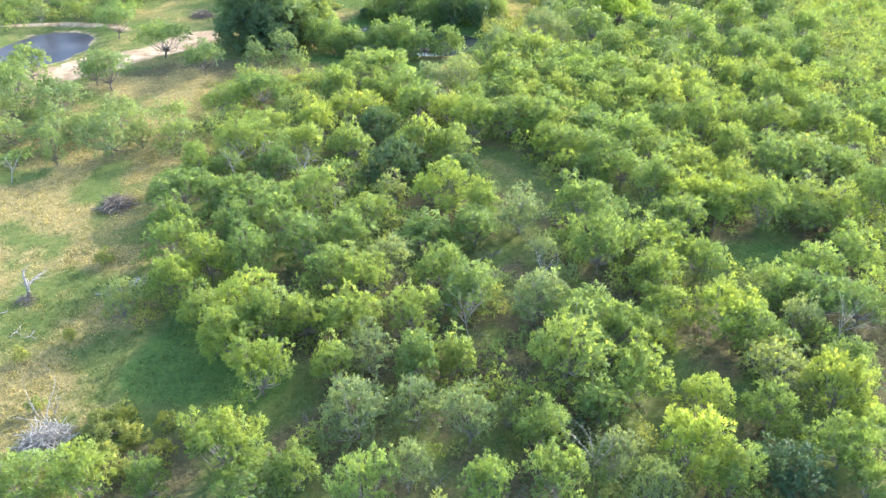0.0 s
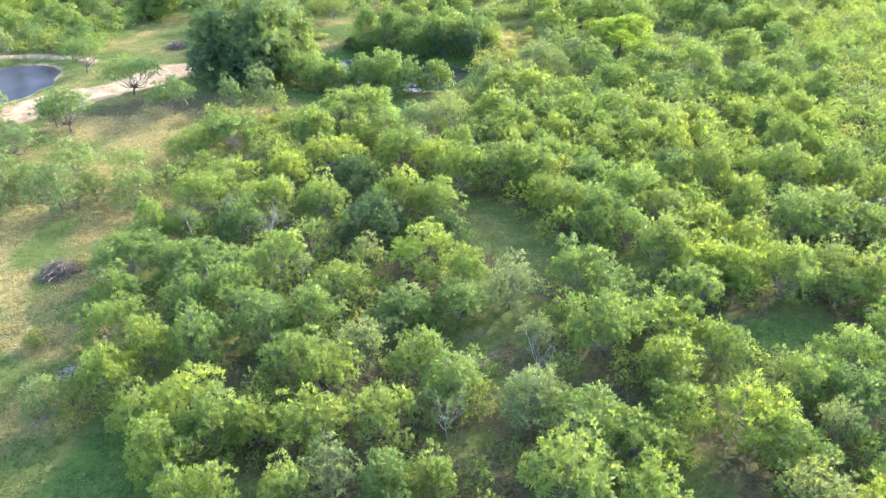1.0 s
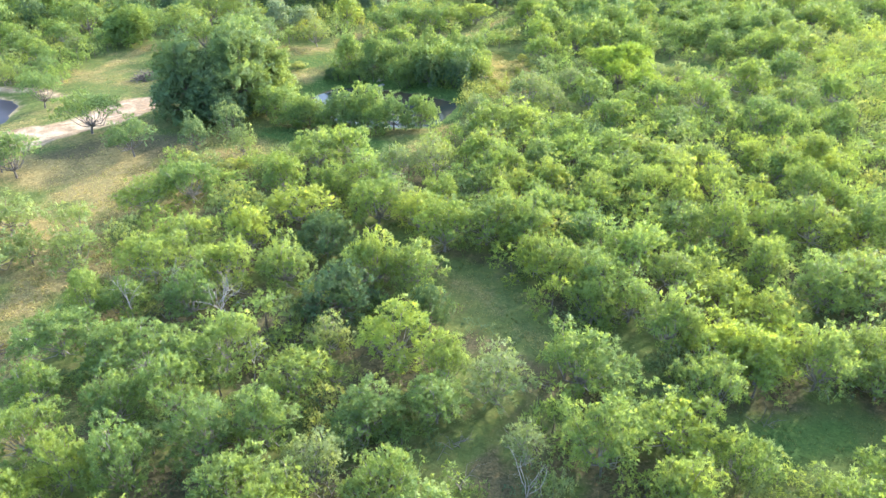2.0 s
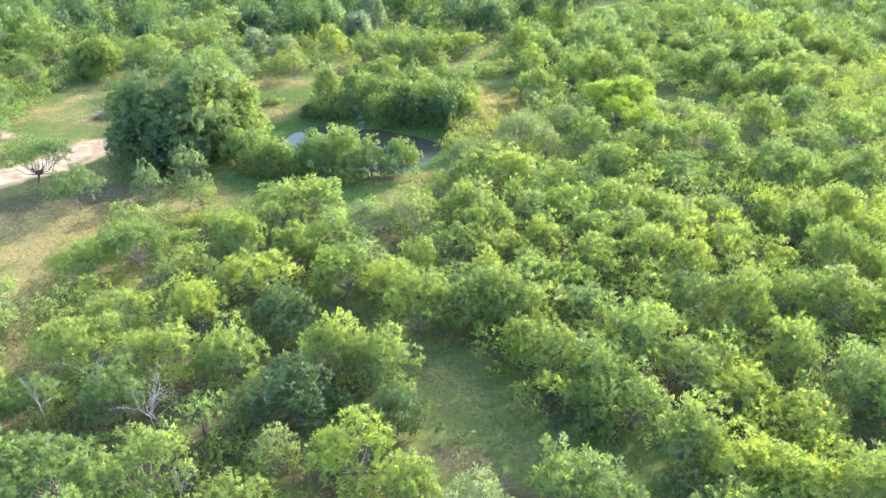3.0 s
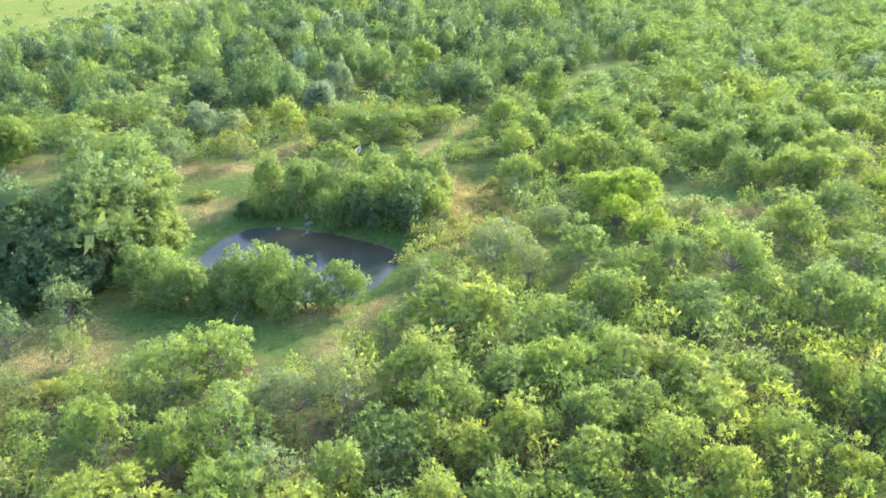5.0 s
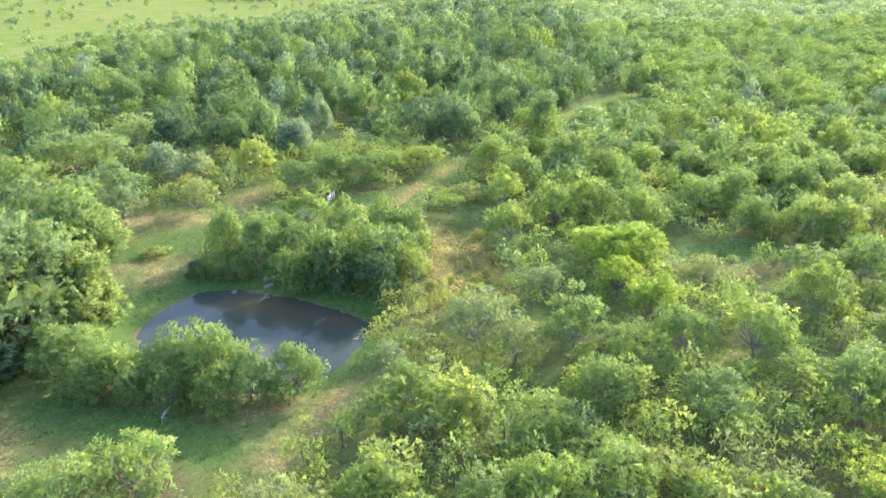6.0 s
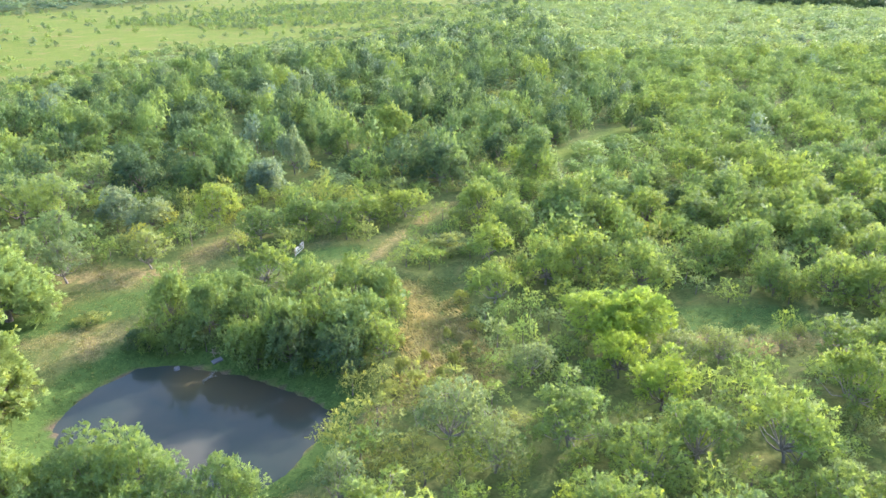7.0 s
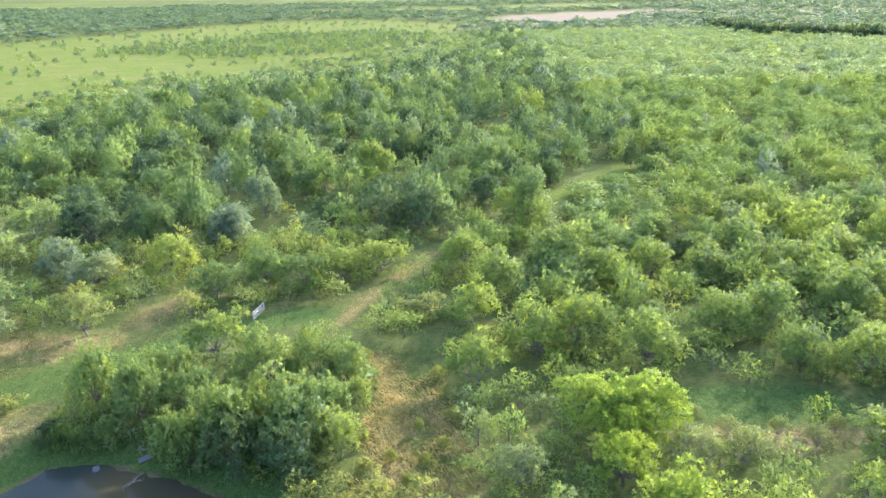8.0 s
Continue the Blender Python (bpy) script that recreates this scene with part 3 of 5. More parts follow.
# ---------------------------------------------------------------- trees that stand out
GROVES = [
    ("gyyynnnnndngnygynngygsyggnnnyngn", [(17.4, 37.6, 2.1), (-6.8, 37.7, 2.8), (3.5, 38.0, 2.8), (35.7, 38.3, 2.3), (9.4, 38.5, 2.8), (-16.3, 38.6, 3.1), (-30.0, 38.7, 3.1), (-35.7, 38.7, 3.1), (24.4, 39.0, 2.6), (29.3, 39.5, 2.6), (-25.4, 39.5, 2.1), (-3.1, 39.7, 2.2), (-12.7, 39.8, 1.9), (21.3, 41.4, 3.7), (14.9, 41.4, 2.7), (35.3, 42.0, 3.5), (-19.1, 42.3, 3.7), (8.9, 44.1, 2.8), (2.3, 45.1, 3.3), (39.2, 45.2, 2.3), (-8.1, 45.9, 3.6), (-31.7, 46.3, 2.1), (30.7, 46.7, 2.9), (6.0, 46.8, 1.8), (-2.4, 46.9, 2.9), (14.6, 47.5, 3.5), (24.9, 48.2, 2.4), (37.5, 48.9, 3.5), (19.2, 51.3, 3.9), (-18.1, 51.5, 3.1), (33.4, 52.0, 4.2), (12.8, 53.0, 4.5)]),
    ("nnnngnnnnngynnnnngynngnnnnnnnyng", [(-2.5, 53.1, 3.1), (-11.1, 53.1, 2.8), (40.9, 53.6, 2.6), (1.4, 53.9, 2.6), (-7.8, 54.8, 3.2), (-22.8, 56.7, 3.3), (33.1, 57.2, 3.0), (19.6, 58.3, 3.9), (15.0, 59.2, 4.0), (-19.2, 59.5, 3.7), (38.9, 59.6, 2.4), (31.1, 60.1, 3.7), (-10.2, 60.4, 3.4), (-15.1, 60.4, 3.1), (-3.1, 60.8, 3.4), (46.9, 62.0, 2.5), (24.3, 62.2, 3.1), (10.4, 62.3, 3.8), (-22.4, 62.5, 3.5), (-26.8, 62.5, 2.8), (43.0, 63.1, 3.5), (-36.4, 63.6, 2.4), (2.9, 64.4, 3.9), (39.5, 66.3, 3.6), (-8.9, 66.7, 3.6), (-31.4, 66.9, 2.6), (25.0, 67.6, 3.3), (-0.3, 68.9, 3.7), (-13.1, 69.0, 3.4), (44.7, 69.8, 3.1), (31.5, 71.1, 3.1), (-6.5, 71.4, 2.8)]),
    ("nnnngnnnnnnnnnyngnnnnnnnnynnynnn", [(-23.8, 71.5, 3.5), (-28.7, 71.6, 3.1), (19.3, 72.4, 4.2), (51.2, 73.5, 3.5), (12.5, 73.8, 2.8), (26.2, 75.0, 4.7), (-17.5, 75.3, 4.3), (-34.1, 75.5, 4.0), (31.4, 80.6, 3.3), (-11.9, 76.6, 4.0), (-2.5, 77.9, 4.0), (49.6, 82.0, 3.0), (4.2, 79.3, 3.7), (-27.2, 79.6, 3.0), (38.0, 84.4, 3.6), (-22.2, 81.0, 3.4), (10.4, 82.2, 4.2), (-37.1, 82.6, 3.1), (53.8, 83.3, 3.9), (43.8, 83.4, 4.2), (19.8, 83.6, 4.3), (-10.4, 83.9, 3.5), (5.2, 84.5, 3.1), (60.0, 86.5, 3.6), (50.5, 86.5, 4.0), (34.7, 86.7, 4.4), (-18.6, 87.2, 4.4), (-27.4, 87.2, 4.4), (0.5, 88.7, 4.4), (-32.7, 89.0, 3.6), (30.8, 90.1, 4.1), (27.2, 95.6, 3.8)]),
    ("gnnnndnnndnnnnnnnnnnnnnnnnnnnndn", [(-7.7, 90.4, 3.3), (-38.1, 90.7, 4.5), (43.4, 93.5, 3.4), (22.8, 95.4, 3.4), (61.1, 95.2, 3.8), (3.4, 95.0, 2.4), (50.8, 97.2, 3.9), (38.7, 97.3, 3.5), (17.2, 106.0, 2.8), (-7.2, 97.8, 3.9), (-25.5, 98.0, 3.5), (-33.4, 98.1, 3.5), (-37.8, 98.1, 3.0), (57.7, 99.1, 4.0), (24.4, 99.5, 4.4), (34.6, 101.4, 3.6), (1.5, 102.8, 3.6), (46.0, 103.4, 3.6), (19.7, 103.6, 3.6), (-3.9, 103.9, 4.6), (-14.9, 104.0, 3.6), (-23.1, 104.1, 4.1), (-32.5, 105.3, 3.7), (66.9, 105.3, 3.7), (30.2, 105.7, 4.2), (-55.5, 107.7, 3.9), (-44.6, 108.7, 3.3), (-74.0, 111.5, 3.6), (11.5, 114.6, 4.3), (-66.7, 111.4, 4.2), (-10.9, 111.9, 3.9), (-30.2, 112.1, 4.3)]),
    ("nnnnnnnnnnnnnnnnnnnnnnngnnnnnnnn", [(63.5, 112.3, 3.9), (56.8, 112.4, 4.4), (44.2, 112.5, 4.4), (24.9, 112.7, 4.4), (17.2, 112.8, 4.4), (5.5, 112.9, 3.9), (-21.7, 113.2, 3.4), (75.4, 114.6, 3.9), (51.9, 114.9, 3.9), (39.1, 115.0, 3.9), (1.7, 118.0, 4.5), (-81.5, 129.3, 3.2), (19.7, 119.6, 3.3), (13.9, 119.8, 2.9), (-4.4, 120.7, 4.6), (-15.7, 120.9, 4.6), (25.0, 120.9, 3.3), (64.4, 121.2, 3.0), (-58.3, 119.2, 4.0), (40.9, 121.9, 3.4), (53.3, 123.0, 3.0), (60.7, 124.3, 3.4), (5.1, 124.3, 3.4), (-1.8, 124.5, 3.8), (28.8, 125.2, 3.5), (-40.2, 125.6, 4.2), (36.9, 126.5, 3.5), (17.5, 127.1, 3.5), (49.0, 127.8, 3.5), (-12.3, 127.9, 3.9), (-34.4, 128.5, 3.9), (-71.7, 125.8, 4.2)]),
    ("nnnynnnnnngngnnnsnnnnnyyggnynnnn", [(12.1, 128.8, 3.6), (-19.7, 129.7, 4.4), (22.6, 130.2, 3.6), (-7.2, 131.0, 4.4), (30.1, 131.6, 3.2), (69.6, 132.2, 3.3), (60.6, 132.5, 3.7), (43.5, 133.0, 3.7), (35.4, 133.2, 3.7), (15.7, 134.7, 3.7), (-2.7, 136.1, 3.8), (68.2, 137.7, 3.4), (4.0, 137.8, 3.4), (58.0, 138.0, 3.9), (50.4, 138.3, 3.4), (22.1, 139.2, 3.9), (-31.0, 139.3, 3.5), (-16.1, 140.3, 5.2), (44.1, 140.4, 3.5), (27.6, 141.0, 3.5), (12.7, 141.4, 4.4), (35.9, 142.7, 4.5), (-85.7, 143.4, 3.8), (-11.5, 144.2, 4.9), (-35.7, 156.2, 3.4), (-40.2, 150.1, 3.2), (68.9, 150.4, 3.8), (-67.6, 138.4, 3.6), (29.8, 151.7, 3.8), (80.4, 152.4, 3.8), (20.4, 153.2, 4.3), (48.9, 153.5, 3.9)]),
    ("gnnnnnnnggnngnnnnnngnnnggngndndd", [(-50.7, 147.2, 3.3), (66.2, 155.4, 3.9), (15.3, 155.8, 4.4), (38.0, 156.3, 4.4), (1.4, 161.2, 3.5), (60.4, 158.1, 4.0), (-27.0, 166.0, 5.0), (-4.0, 160.0, 3.9), (-63.1, 158.4, 4.6), (12.2, 162.0, 3.4), (43.8, 164.1, 4.2), (78.0, 165.7, 4.7), (28.0, 166.1, 4.2), (-9.6, 163.8, 5.4), (59.2, 166.4, 4.8), (49.8, 166.8, 4.2), (86.8, 168.4, 4.3), (-21.0, 162.8, 3.5), (36.7, 170.2, 4.9), (23.7, 170.7, 4.9), (71.2, 175.2, 5.2), (48.9, 176.2, 3.6), (45.6, 183.2, 3.5), (34.4, 184.1, 3.4), (54.2, 185.0, 3.4), (83.8, 185.5, 4.7), (59.6, 185.7, 3.0), (77.1, 185.8, 5.2), (9.6, 186.8, 3.4), (14.8, 189.7, 3.5), (2.4, 189.7, 4.0), (-4.4, 192.2, 2.8)]),
    ("bdddbndnnndnnnnnnnnnnnnnnnnngnnn", [(50.2, 191.5, 5.2), (-2.5, 190.5, 2.9), (10.3, 191.3, 4.9), (1.4, 192.5, 3.9), (45.0, 193.8, 5.2), (6.8, 195.2, 4.1), (-11.0, 198.0, 3.2), (11.5, 195.6, 3.7), (15.3, 198.5, 2.8), (-5.4, 199.6, 3.9), (-16.9, 200.2, 3.9), (88.7, 200.9, 4.9), (84.2, 203.7, 4.5), (14.6, 203.8, 4.0), (31.5, 205.0, 3.8), (76.0, 205.5, 4.0), (97.4, 205.6, 4.5), (10.0, 205.8, 3.4), (-9.7, 206.1, 3.4), (3.1, 206.2, 3.8), (55.5, 208.1, 5.2), (40.7, 211.8, 4.7), (-5.6, 213.1, 4.5), (47.5, 214.3, 5.2), (97.1, 214.4, 5.2), (-56.5, 214.6, 4.8), (-48.6, 215.6, 4.8), (69.6, 216.1, 5.2), (-40.5, 216.6, 5.2), (76.6, 217.2, 5.2), (-46.5, 226.0, 4.6), (90.7, 221.2, 4.5)]),
    ("ngsnnnnnnnnynnennnnnnnennnedennn", [(32.2, 221.6, 5.0), (-28.1, 222.0, 5.0), (24.0, 226.5, 4.1), (-65.4, 227.6, 5.2), (98.6, 227.8, 5.2), (36.8, 231.8, 5.2), (113.2, 234.5, 5.2), (-11.4, 235.0, 4.2), (89.2, 236.1, 4.9), (55.9, 236.4, 4.9), (74.7, 237.1, 5.0), (64.9, 237.8, 5.2), (2.9, 237.9, 4.9), (-3.3, 238.3, 4.3), (-34.8, 240.4, 5.2), (8.9, 241.6, 5.2), (-53.9, 241.7, 5.2), (31.7, 242.1, 5.2), (49.7, 243.0, 5.2), (-21.8, 243.6, 5.1), (101.6, 243.8, 5.2), (83.9, 245.0, 5.2), (-43.2, 245.1, 4.5), (16.5, 245.3, 4.5), (-63.6, 246.5, 5.2), (112.7, 247.5, 5.2), (-64.3, 260.2, 5.2), (-78.6, 261.3, 5.2), (-16.0, 261.8, 5.2), (101.1, 263.6, 5.2), (-56.3, 264.7, 5.2), (84.2, 264.9, 5.2)]),
    ("ddnnagnngnsngnggb", [(-33.8, 265.7, 5.2), (-50.3, 272.4, 5.2), (95.9, 272.7, 5.2), (-81.9, 283.6, 5.2), (-79.6, 173.8, 3.2), (-71.2, 140.5, 2.1), (-46.6, 115.0, 3.0), (-15.0, 165.2, 4.4), (-30.7, 146.9, 2.3), (-96.0, 236.0, 3.8), (-30.1, 201.8, 2.3), (-12.8, 159.6, 2.9), (-7.4, 158.0, 2.8), (-23.0, 161.2, 3.1), (-31.0, 168.5, 3.4), (-17.8, 160.2, 2.6), (46.8, 189.2, 4.4)]),
]
KINDS = {
    "n": ("mesquite_tree", "green mesquite tree with a low spreading crown", "mesquites of the thicket"),
    "y": ("mesquite_tree", "bright yellow-green mesquite tree in fresh leaf", "mesquites of the thicket"),
    "b": ("mesquite_tree", "tall vivid yellow-green mesquite in fresh spring leaf", "mesquites of the thicket"),
    "g": ("mesquite_tree", "grey-green thin mesquite with bare grey twigs showing", "mesquites of the thicket"),
    "d": ("evergreen_tree", "dense dark green evergreen tree of the thicket", "dark evergreens"),
    "a": ("mesquite_tree", "open-crowned mesquite with bare dark lower limbs on the grass", "open mesquites of the meadow"),
    "o": ("oak_tree", "green oak with a dense lumpy crown in the pond's grove", "oaks of the pond's grove"),
    "e": ("blackbrush_tree", "silvery grey-green rounded tree beside the track", "silvery trees"),
    "w": ("mesquite_tree", "full round mesquite with foliage down to the grass", "mesquites round the clearings"),
    "m": ("mesquite_tree", "grey-green low mesquite bush on the dry grass", "bushes of the meadow"),
    "u": ("oak_tree", "round green oak standing tall in the wood", "oaks of the wood"),
    "s": ("shrub", "small yellow-green shrub in the grass", "shrubs"),
}
SHAPES = {  # crown settings for each kind
    "n": dict(count=21, clumps=12, cards=15, size=0.36, low=-0.3, tuft=0.075, core=5, lump=(0.13, 0.36)),
    "y": dict(count=20, clumps=12, cards=15, size=0.36, low=-0.3, tuft=0.075, core=5, lump=(0.13, 0.36)),
    "b": dict(count=24, clumps=13, cards=15, size=0.38, height=6.8, low=-0.4, tuft=0.075, core=5, lump=(0.13, 0.36)),
    "g": dict(count=18, clumps=11, cards=13, loose=0.3, size=0.34, low=-0.15, tuft=0.075, core=2, lump=(0.13, 0.36)),
    "d": dict(count=20, clumps=14, cards=14, skirt=1.8, size=0.42, tuft=0.08, lump=(0.15, 0.38)),
    "a": dict(count=16, clumps=13, cards=13, skirt=0.15, size=0.36, loose=0.35, low=-0.2, tuft=0.08, core=3, lump=(0.14, 0.36)),
    "o": dict(count=21, clumps=14, cards=14, skirt=2.0, size=0.40, tuft=0.08, lump=(0.15, 0.38)),
    "e": dict(count=14, clumps=16, cards=16, size=0.42, skirt=1.5),
    "m": dict(count=19, clumps=12, cards=13, skirt=1.7, size=0.34, loose=0.3, low=-0.3, tuft=0.075, core=3, lump=(0.13, 0.34)),
    "u": dict(count=24, clumps=14, cards=14, skirt=1.6, size=0.36, tuft=0.08, lump=(0.16, 0.36), soft=0.62),
    "w": dict(count=22, clumps=14, cards=14, size=0.38, skirt=2.2, tuft=0.08, lump=(0.15, 0.38)),
    "s": dict(count=8, clumps=10, cards=16, radius=2.0, height=2.0, size=0.30, skirt=1.6),
}


def tree_model(kind, seed):
    shape = dict(SHAPES[kind])
    if kind in "nyg":  # from flat umbrellas to crowns that hang low
        shape["skirt"] = (0.1, 0.7, 0.25, 1.1, 0.45)[seed // 100 % 5]
    (v, f, n, mark), c, r = crown(seed, **shape)
    leaves = solid("crown", v, f, [LEAF[kind]], None, (("clump", mark),), n)
    tv, tf = limbs(seed, c, r, SHAPES[kind].get("height", 5.6), 0.07 if kind == "s" else 0.115, 4, {"g": 4, "n": 2, "y": 2, "a": 1}.get(kind, 0))
    return leaves, solid("trunk", tv, tf, [TWIG if kind in "gny" else BARK])


MODELS = {k: [tree_model(k, 100 * i + ord(k)) for i in range({"n": 9, "y": 5, "b": 2, "g": 5, "d": 3, "o": 4, "a": 4, "e": 2, "s": 2, "w": 4, "m": 3, "u": 4}[k])] for k in KINDS}
placed = []


def plant(kind, x, y, r, tall, rng):
    name, label, group = KINDS[kind]
    leaves, trunk = rng.choice(MODELS[kind])
    ob = tagged(new(name), label, name.replace("_", " ") if kind == "s" else "tree", group)
    ob.location = (x, y, float(land(x, y)))
    ob.rotation_euler = (0, 0, rng.uniform(0, 6.28))
    base = 2.0 if kind == "s" else 4.0
    ob.scale = (r / base, r / base, tall)
    part("trunk", trunk, ob)
    part("crown", leaves, ob)
    placed.append((x, y, r))


rng = random.Random(5)
for tones, spots in GROVES:
    for kind, (x, y, r) in zip(tones, spots):
        if kind in "nd" and -24 < x < 15 and 190 < y < 213:
            kind = "o"
        if kind in "ng" and -34 < x < 4 and 156 < y < 170:
            kind = "w"
        if kind in "nyg" and (35 < x < 92 and 199 < y < 222 or x > 24 and y > 222):
            kind = "w"
        if 44 < x < 51 and 174 < y < 186:
            kind = "b"
        if kind == "g" and -42 < x < -28 and 138 < y < 158:
            kind = "m"
        # backlit brightness on the right, given by the brighter leaf tone y
        if kind == "n" and x > 22 and rng.random() < 0.35:
            kind = "y"
        if kind in "nyg" and x < -44 and y > 88:
            kind = "a" if y > 127 else "m"
        if kind == "w":
            plant(kind, x, y, r * rng.uniform(1.05, 1.3), (0.30 + 0.22 * r) * rng.uniform(0.85, 1.15), rng)
            continue
        if kind == "a":  # the tall open trees of the meadow
            plant(kind, x, y, 1.52 * r, (0.80 + 0.16 * r) * rng.uniform(0.95, 1.2), rng)
            continue
        plant(kind, x, y, min((1.35 if x < -44 else 1.16 * rng.uniform(0.84, 1.16)) * r, 5.6), (0.62 + 0.13 * min(r, 5.0)) * rng.uniform(0.82, 1.22) * (1.3 if kind == "o" else 1.0), rng)


for k in range(15):
    bx = -21 + 2.3 * k
    if -13.5 < bx < -4:
        continue
    plant("dooo"[k % 4], bx + rng.uniform(-0.6, 0.6), float(np.interp(bx, [-21, -6, 2, 12], [194.5, 193.8, 191, 185.5])) + rng.uniform(0, 1.2), rng.uniform(1.6, 2.4), rng.uniform(0.5, 0.8), rng)


for bx, by, br in [(57.1, 193.9, 1.7), (60.3, 191.6, 1.9), (62.2, 189.0, 1.5), (66.0, 191.0, 1.6), (69.5, 189.0, 1.8), (73.0, 191.5, 1.5)]:
    plant("g", bx, by, br, rng.uniform(0.38, 0.52), rng)


for bx, by, br in [(15.6, 211.6, 1.4), (16.8, 207.6, 1.1), (26.2, 206.4, 1.3), (27.4, 201.6, 1.0), (28.0, 196.4, 1.4), (26.6, 190.6, 1.2), (17.2, 192.6, 1.0), (17.6, 187.0, 1.5), (19.6, 183.4, 1.4), (22.8, 184.6, 1.1),
                   (24.6, 187.6, 1.3), (20.6, 188.6, 0.8), (23.8, 194.2, 0.7), (16.0, 181.0, 1.6), (-38.6, 66.4, 2.0), (-33.0, 47.6, 1.8), (-31.0, 48.4, 1.5), (-38.6, 41.6, 2.0), (-34.2, 40.6, 2.2), (-31.0, 43.4, 1.9), (-29.0, 45.8, 1.6), (-35.6, 37.6, 1.6), (-32.6, 36.4, 1.8), (-28.4, 41.4, 1.5), (-25.8, 43.6, 1.4), (-23.2, 45.8, 1.7), (-26.8, 47.6, 1.2),
                   (-20.6, 47.4, 1.4), (-40.2, 49.6, 1.2), (-43.8, 75.6, 1.3), (-41.6, 60.4, 0.9), (-45.4, 57.2, 0.9)]:
    plant("s", bx, by, br, rng.uniform(0.75, 1.05), rng)


for kind, bx, by, br in [("a", -96, 189, 3.4), ("a", -103, 197, 3.8), ("n", -92, 201, 3.6), ("a", -88, 194, 2.8), ("n", -110, 204, 4.2), ("n", -100, 211, 4.4), ("g", -90, 214, 3.6),
                         ("n", -107, 219, 4.4), ("a", -114, 193, 3.6), ("n", -118, 212, 4.2), ("n", -97, 223, 4.4), ("g", -104, 186, 2.6), ("y", -113, 226, 4.4), ("a", -76, 131, 3.0),
                         ("m", -62, 113, 3.2), ("m", -70, 118, 3.6), ("m", -51.5, 111, 2.6), ("m", -79, 122, 3.8), ("m", -86, 137, 3.6), ("m", -63, 104, 2.2), ("m", -76, 104, 3.0)]:
    plant(kind, bx, by, br, rng.uniform(0.95, 1.25), rng)


# crowns that stand out in the wood behind the pond: kind, place, radius and height
for kind, bx, by, br, tall in [
    ("d", -45.6, 264.1, 6.8, 9.1), ("u", -30.2, 260.4, 5.0, 9.9), ("e", -15.3, 260.7, 4.8, 7.1), ("u", -76.6, 309.5, 6.8, 11.0), ("d", -58.9, 286.6, 5.3, 6.1), ("u", -57.1, 306.8, 6.8, 5.8), ("d", -64.0, 337.5, 6.6, 7.9), ("u", -26.1, 280.4, 6.2, 7.8),
    ("e", -12.2, 278.4, 4.0, 12.0), ("u", -11.7, 301.5, 4.5, 9.1), ("d", -105.0, 369.0, 6.8, 8.2), ("d", -80.6, 375.6, 5.6, 7.5), ("d", -40.7, 372.4, 6.8, 9.2), ("d", 24.1, 265.5, 6.6, 9.0), ("u", 47.3, 269.4, 6.8, 11.1), ("d", 39.5, 285.0, 4.1, 7.1),
    ("u", 31.1, 279.0, 3.9, 6.9), ("d", 14.7, 283.1, 5.3, 7.5), ("u", 12.3, 303.6, 6.8, 12.6), ("d", 5.2, 277.8, 5.8, 5.8), ("u", -4.8, 293.6, 5.0, 8.0), ("d", 28.2, 335.1, 4.3, 10.0), ("d", 20.0, 365.6, 5.9, 10.2), ("u", 45.9, 330.7, 6.0, 6.2),
    ("u", 58.3, 303.8, 4.6, 7.1), ("u", 60.9, 329.4, 6.0, 7.9), ("d", 0.7, 333.9, 4.4, 5.6), ("d", 84.2, 319.1, 3.0, 7.8), ("d", 92.4, 321.9, 3.4, 7.9), ("d", 71.2, 255.8, 3.6, 6.0), ("d", 73.3, 246.7, 3.9, 4.9), ("u", 98.3, 362.1, 5.1, 7.3),
]:
    plant(kind, bx, by, br, tall / 5.4, rng)


def oak(x, y, radius, tall, seed, tone, label):
    """A big live oak: a stout trunk, heavy limbs and a high round crown."""
    (v, f, n, mark), c, r = crown(seed, radius=radius, height=tall, count=46, clumps=19, cards=17, size=0.60, skirt=2.6, tuft=0.055, core=16)
    rng = np.random.default_rng(seed)
    ob = tagged(new("live_oak"), label, "tree", "live oaks by the pond")
    ob.location = (x, y, float(land(x, y)))
    fork = np.array([0.2, -0.1, tall * 0.2])
    tv, tf = tube([(0, 0, -0.5), fork * 0.5, fork], [0.62, 0.5, 0.42], 9)
    part("trunk", solid("trunk", tv, tf, [BARK]), ob)
    for end in c:
        mid = (fork + end) / 2 + rng.normal(0, 0.4, 3) - np.array([0, 0, 0.06 * tall])
        tv, tf = tube([fork, fork * 0.5 + mid * 0.5, mid, end], [0.26, 0.2, 0.13, 0.05], 6)
        part("limb", solid("limb", tv, tf, [BARK]), ob)
    part("crown", solid("crown", v, f, [LEAF[tone]], None, (("clump", mark),), n), ob)
    placed.append((x, y, radius))


# tones q and v put the oaks' shaded and lit sides into leaf colour
oak(-46, 168.5, 10.2, 15.5, 301, "q", "big dark live oak with a dense round crown")
oak(-37, 175, 10.4, 17.5, 302, "v", "tall live oak with a broad crown")
oak(-40.3, 164.5, 6.6, 9.0, 305, "q", "low dark live oak under a bigger one")
oak(-31.8, 178, 6.4, 11.5, 306, "v", "live oak with a thin lower crown")
oak(-43, 203, 8.0, 12, 303, "o", "green oak standing behind the dark one")
oak(-80, 226, 7.4, 10.5, 304, "o", "dark round live oak by the farm track")

# ---------------------------------------------------------------- the thicket between and beyond
P = np.array(placed)


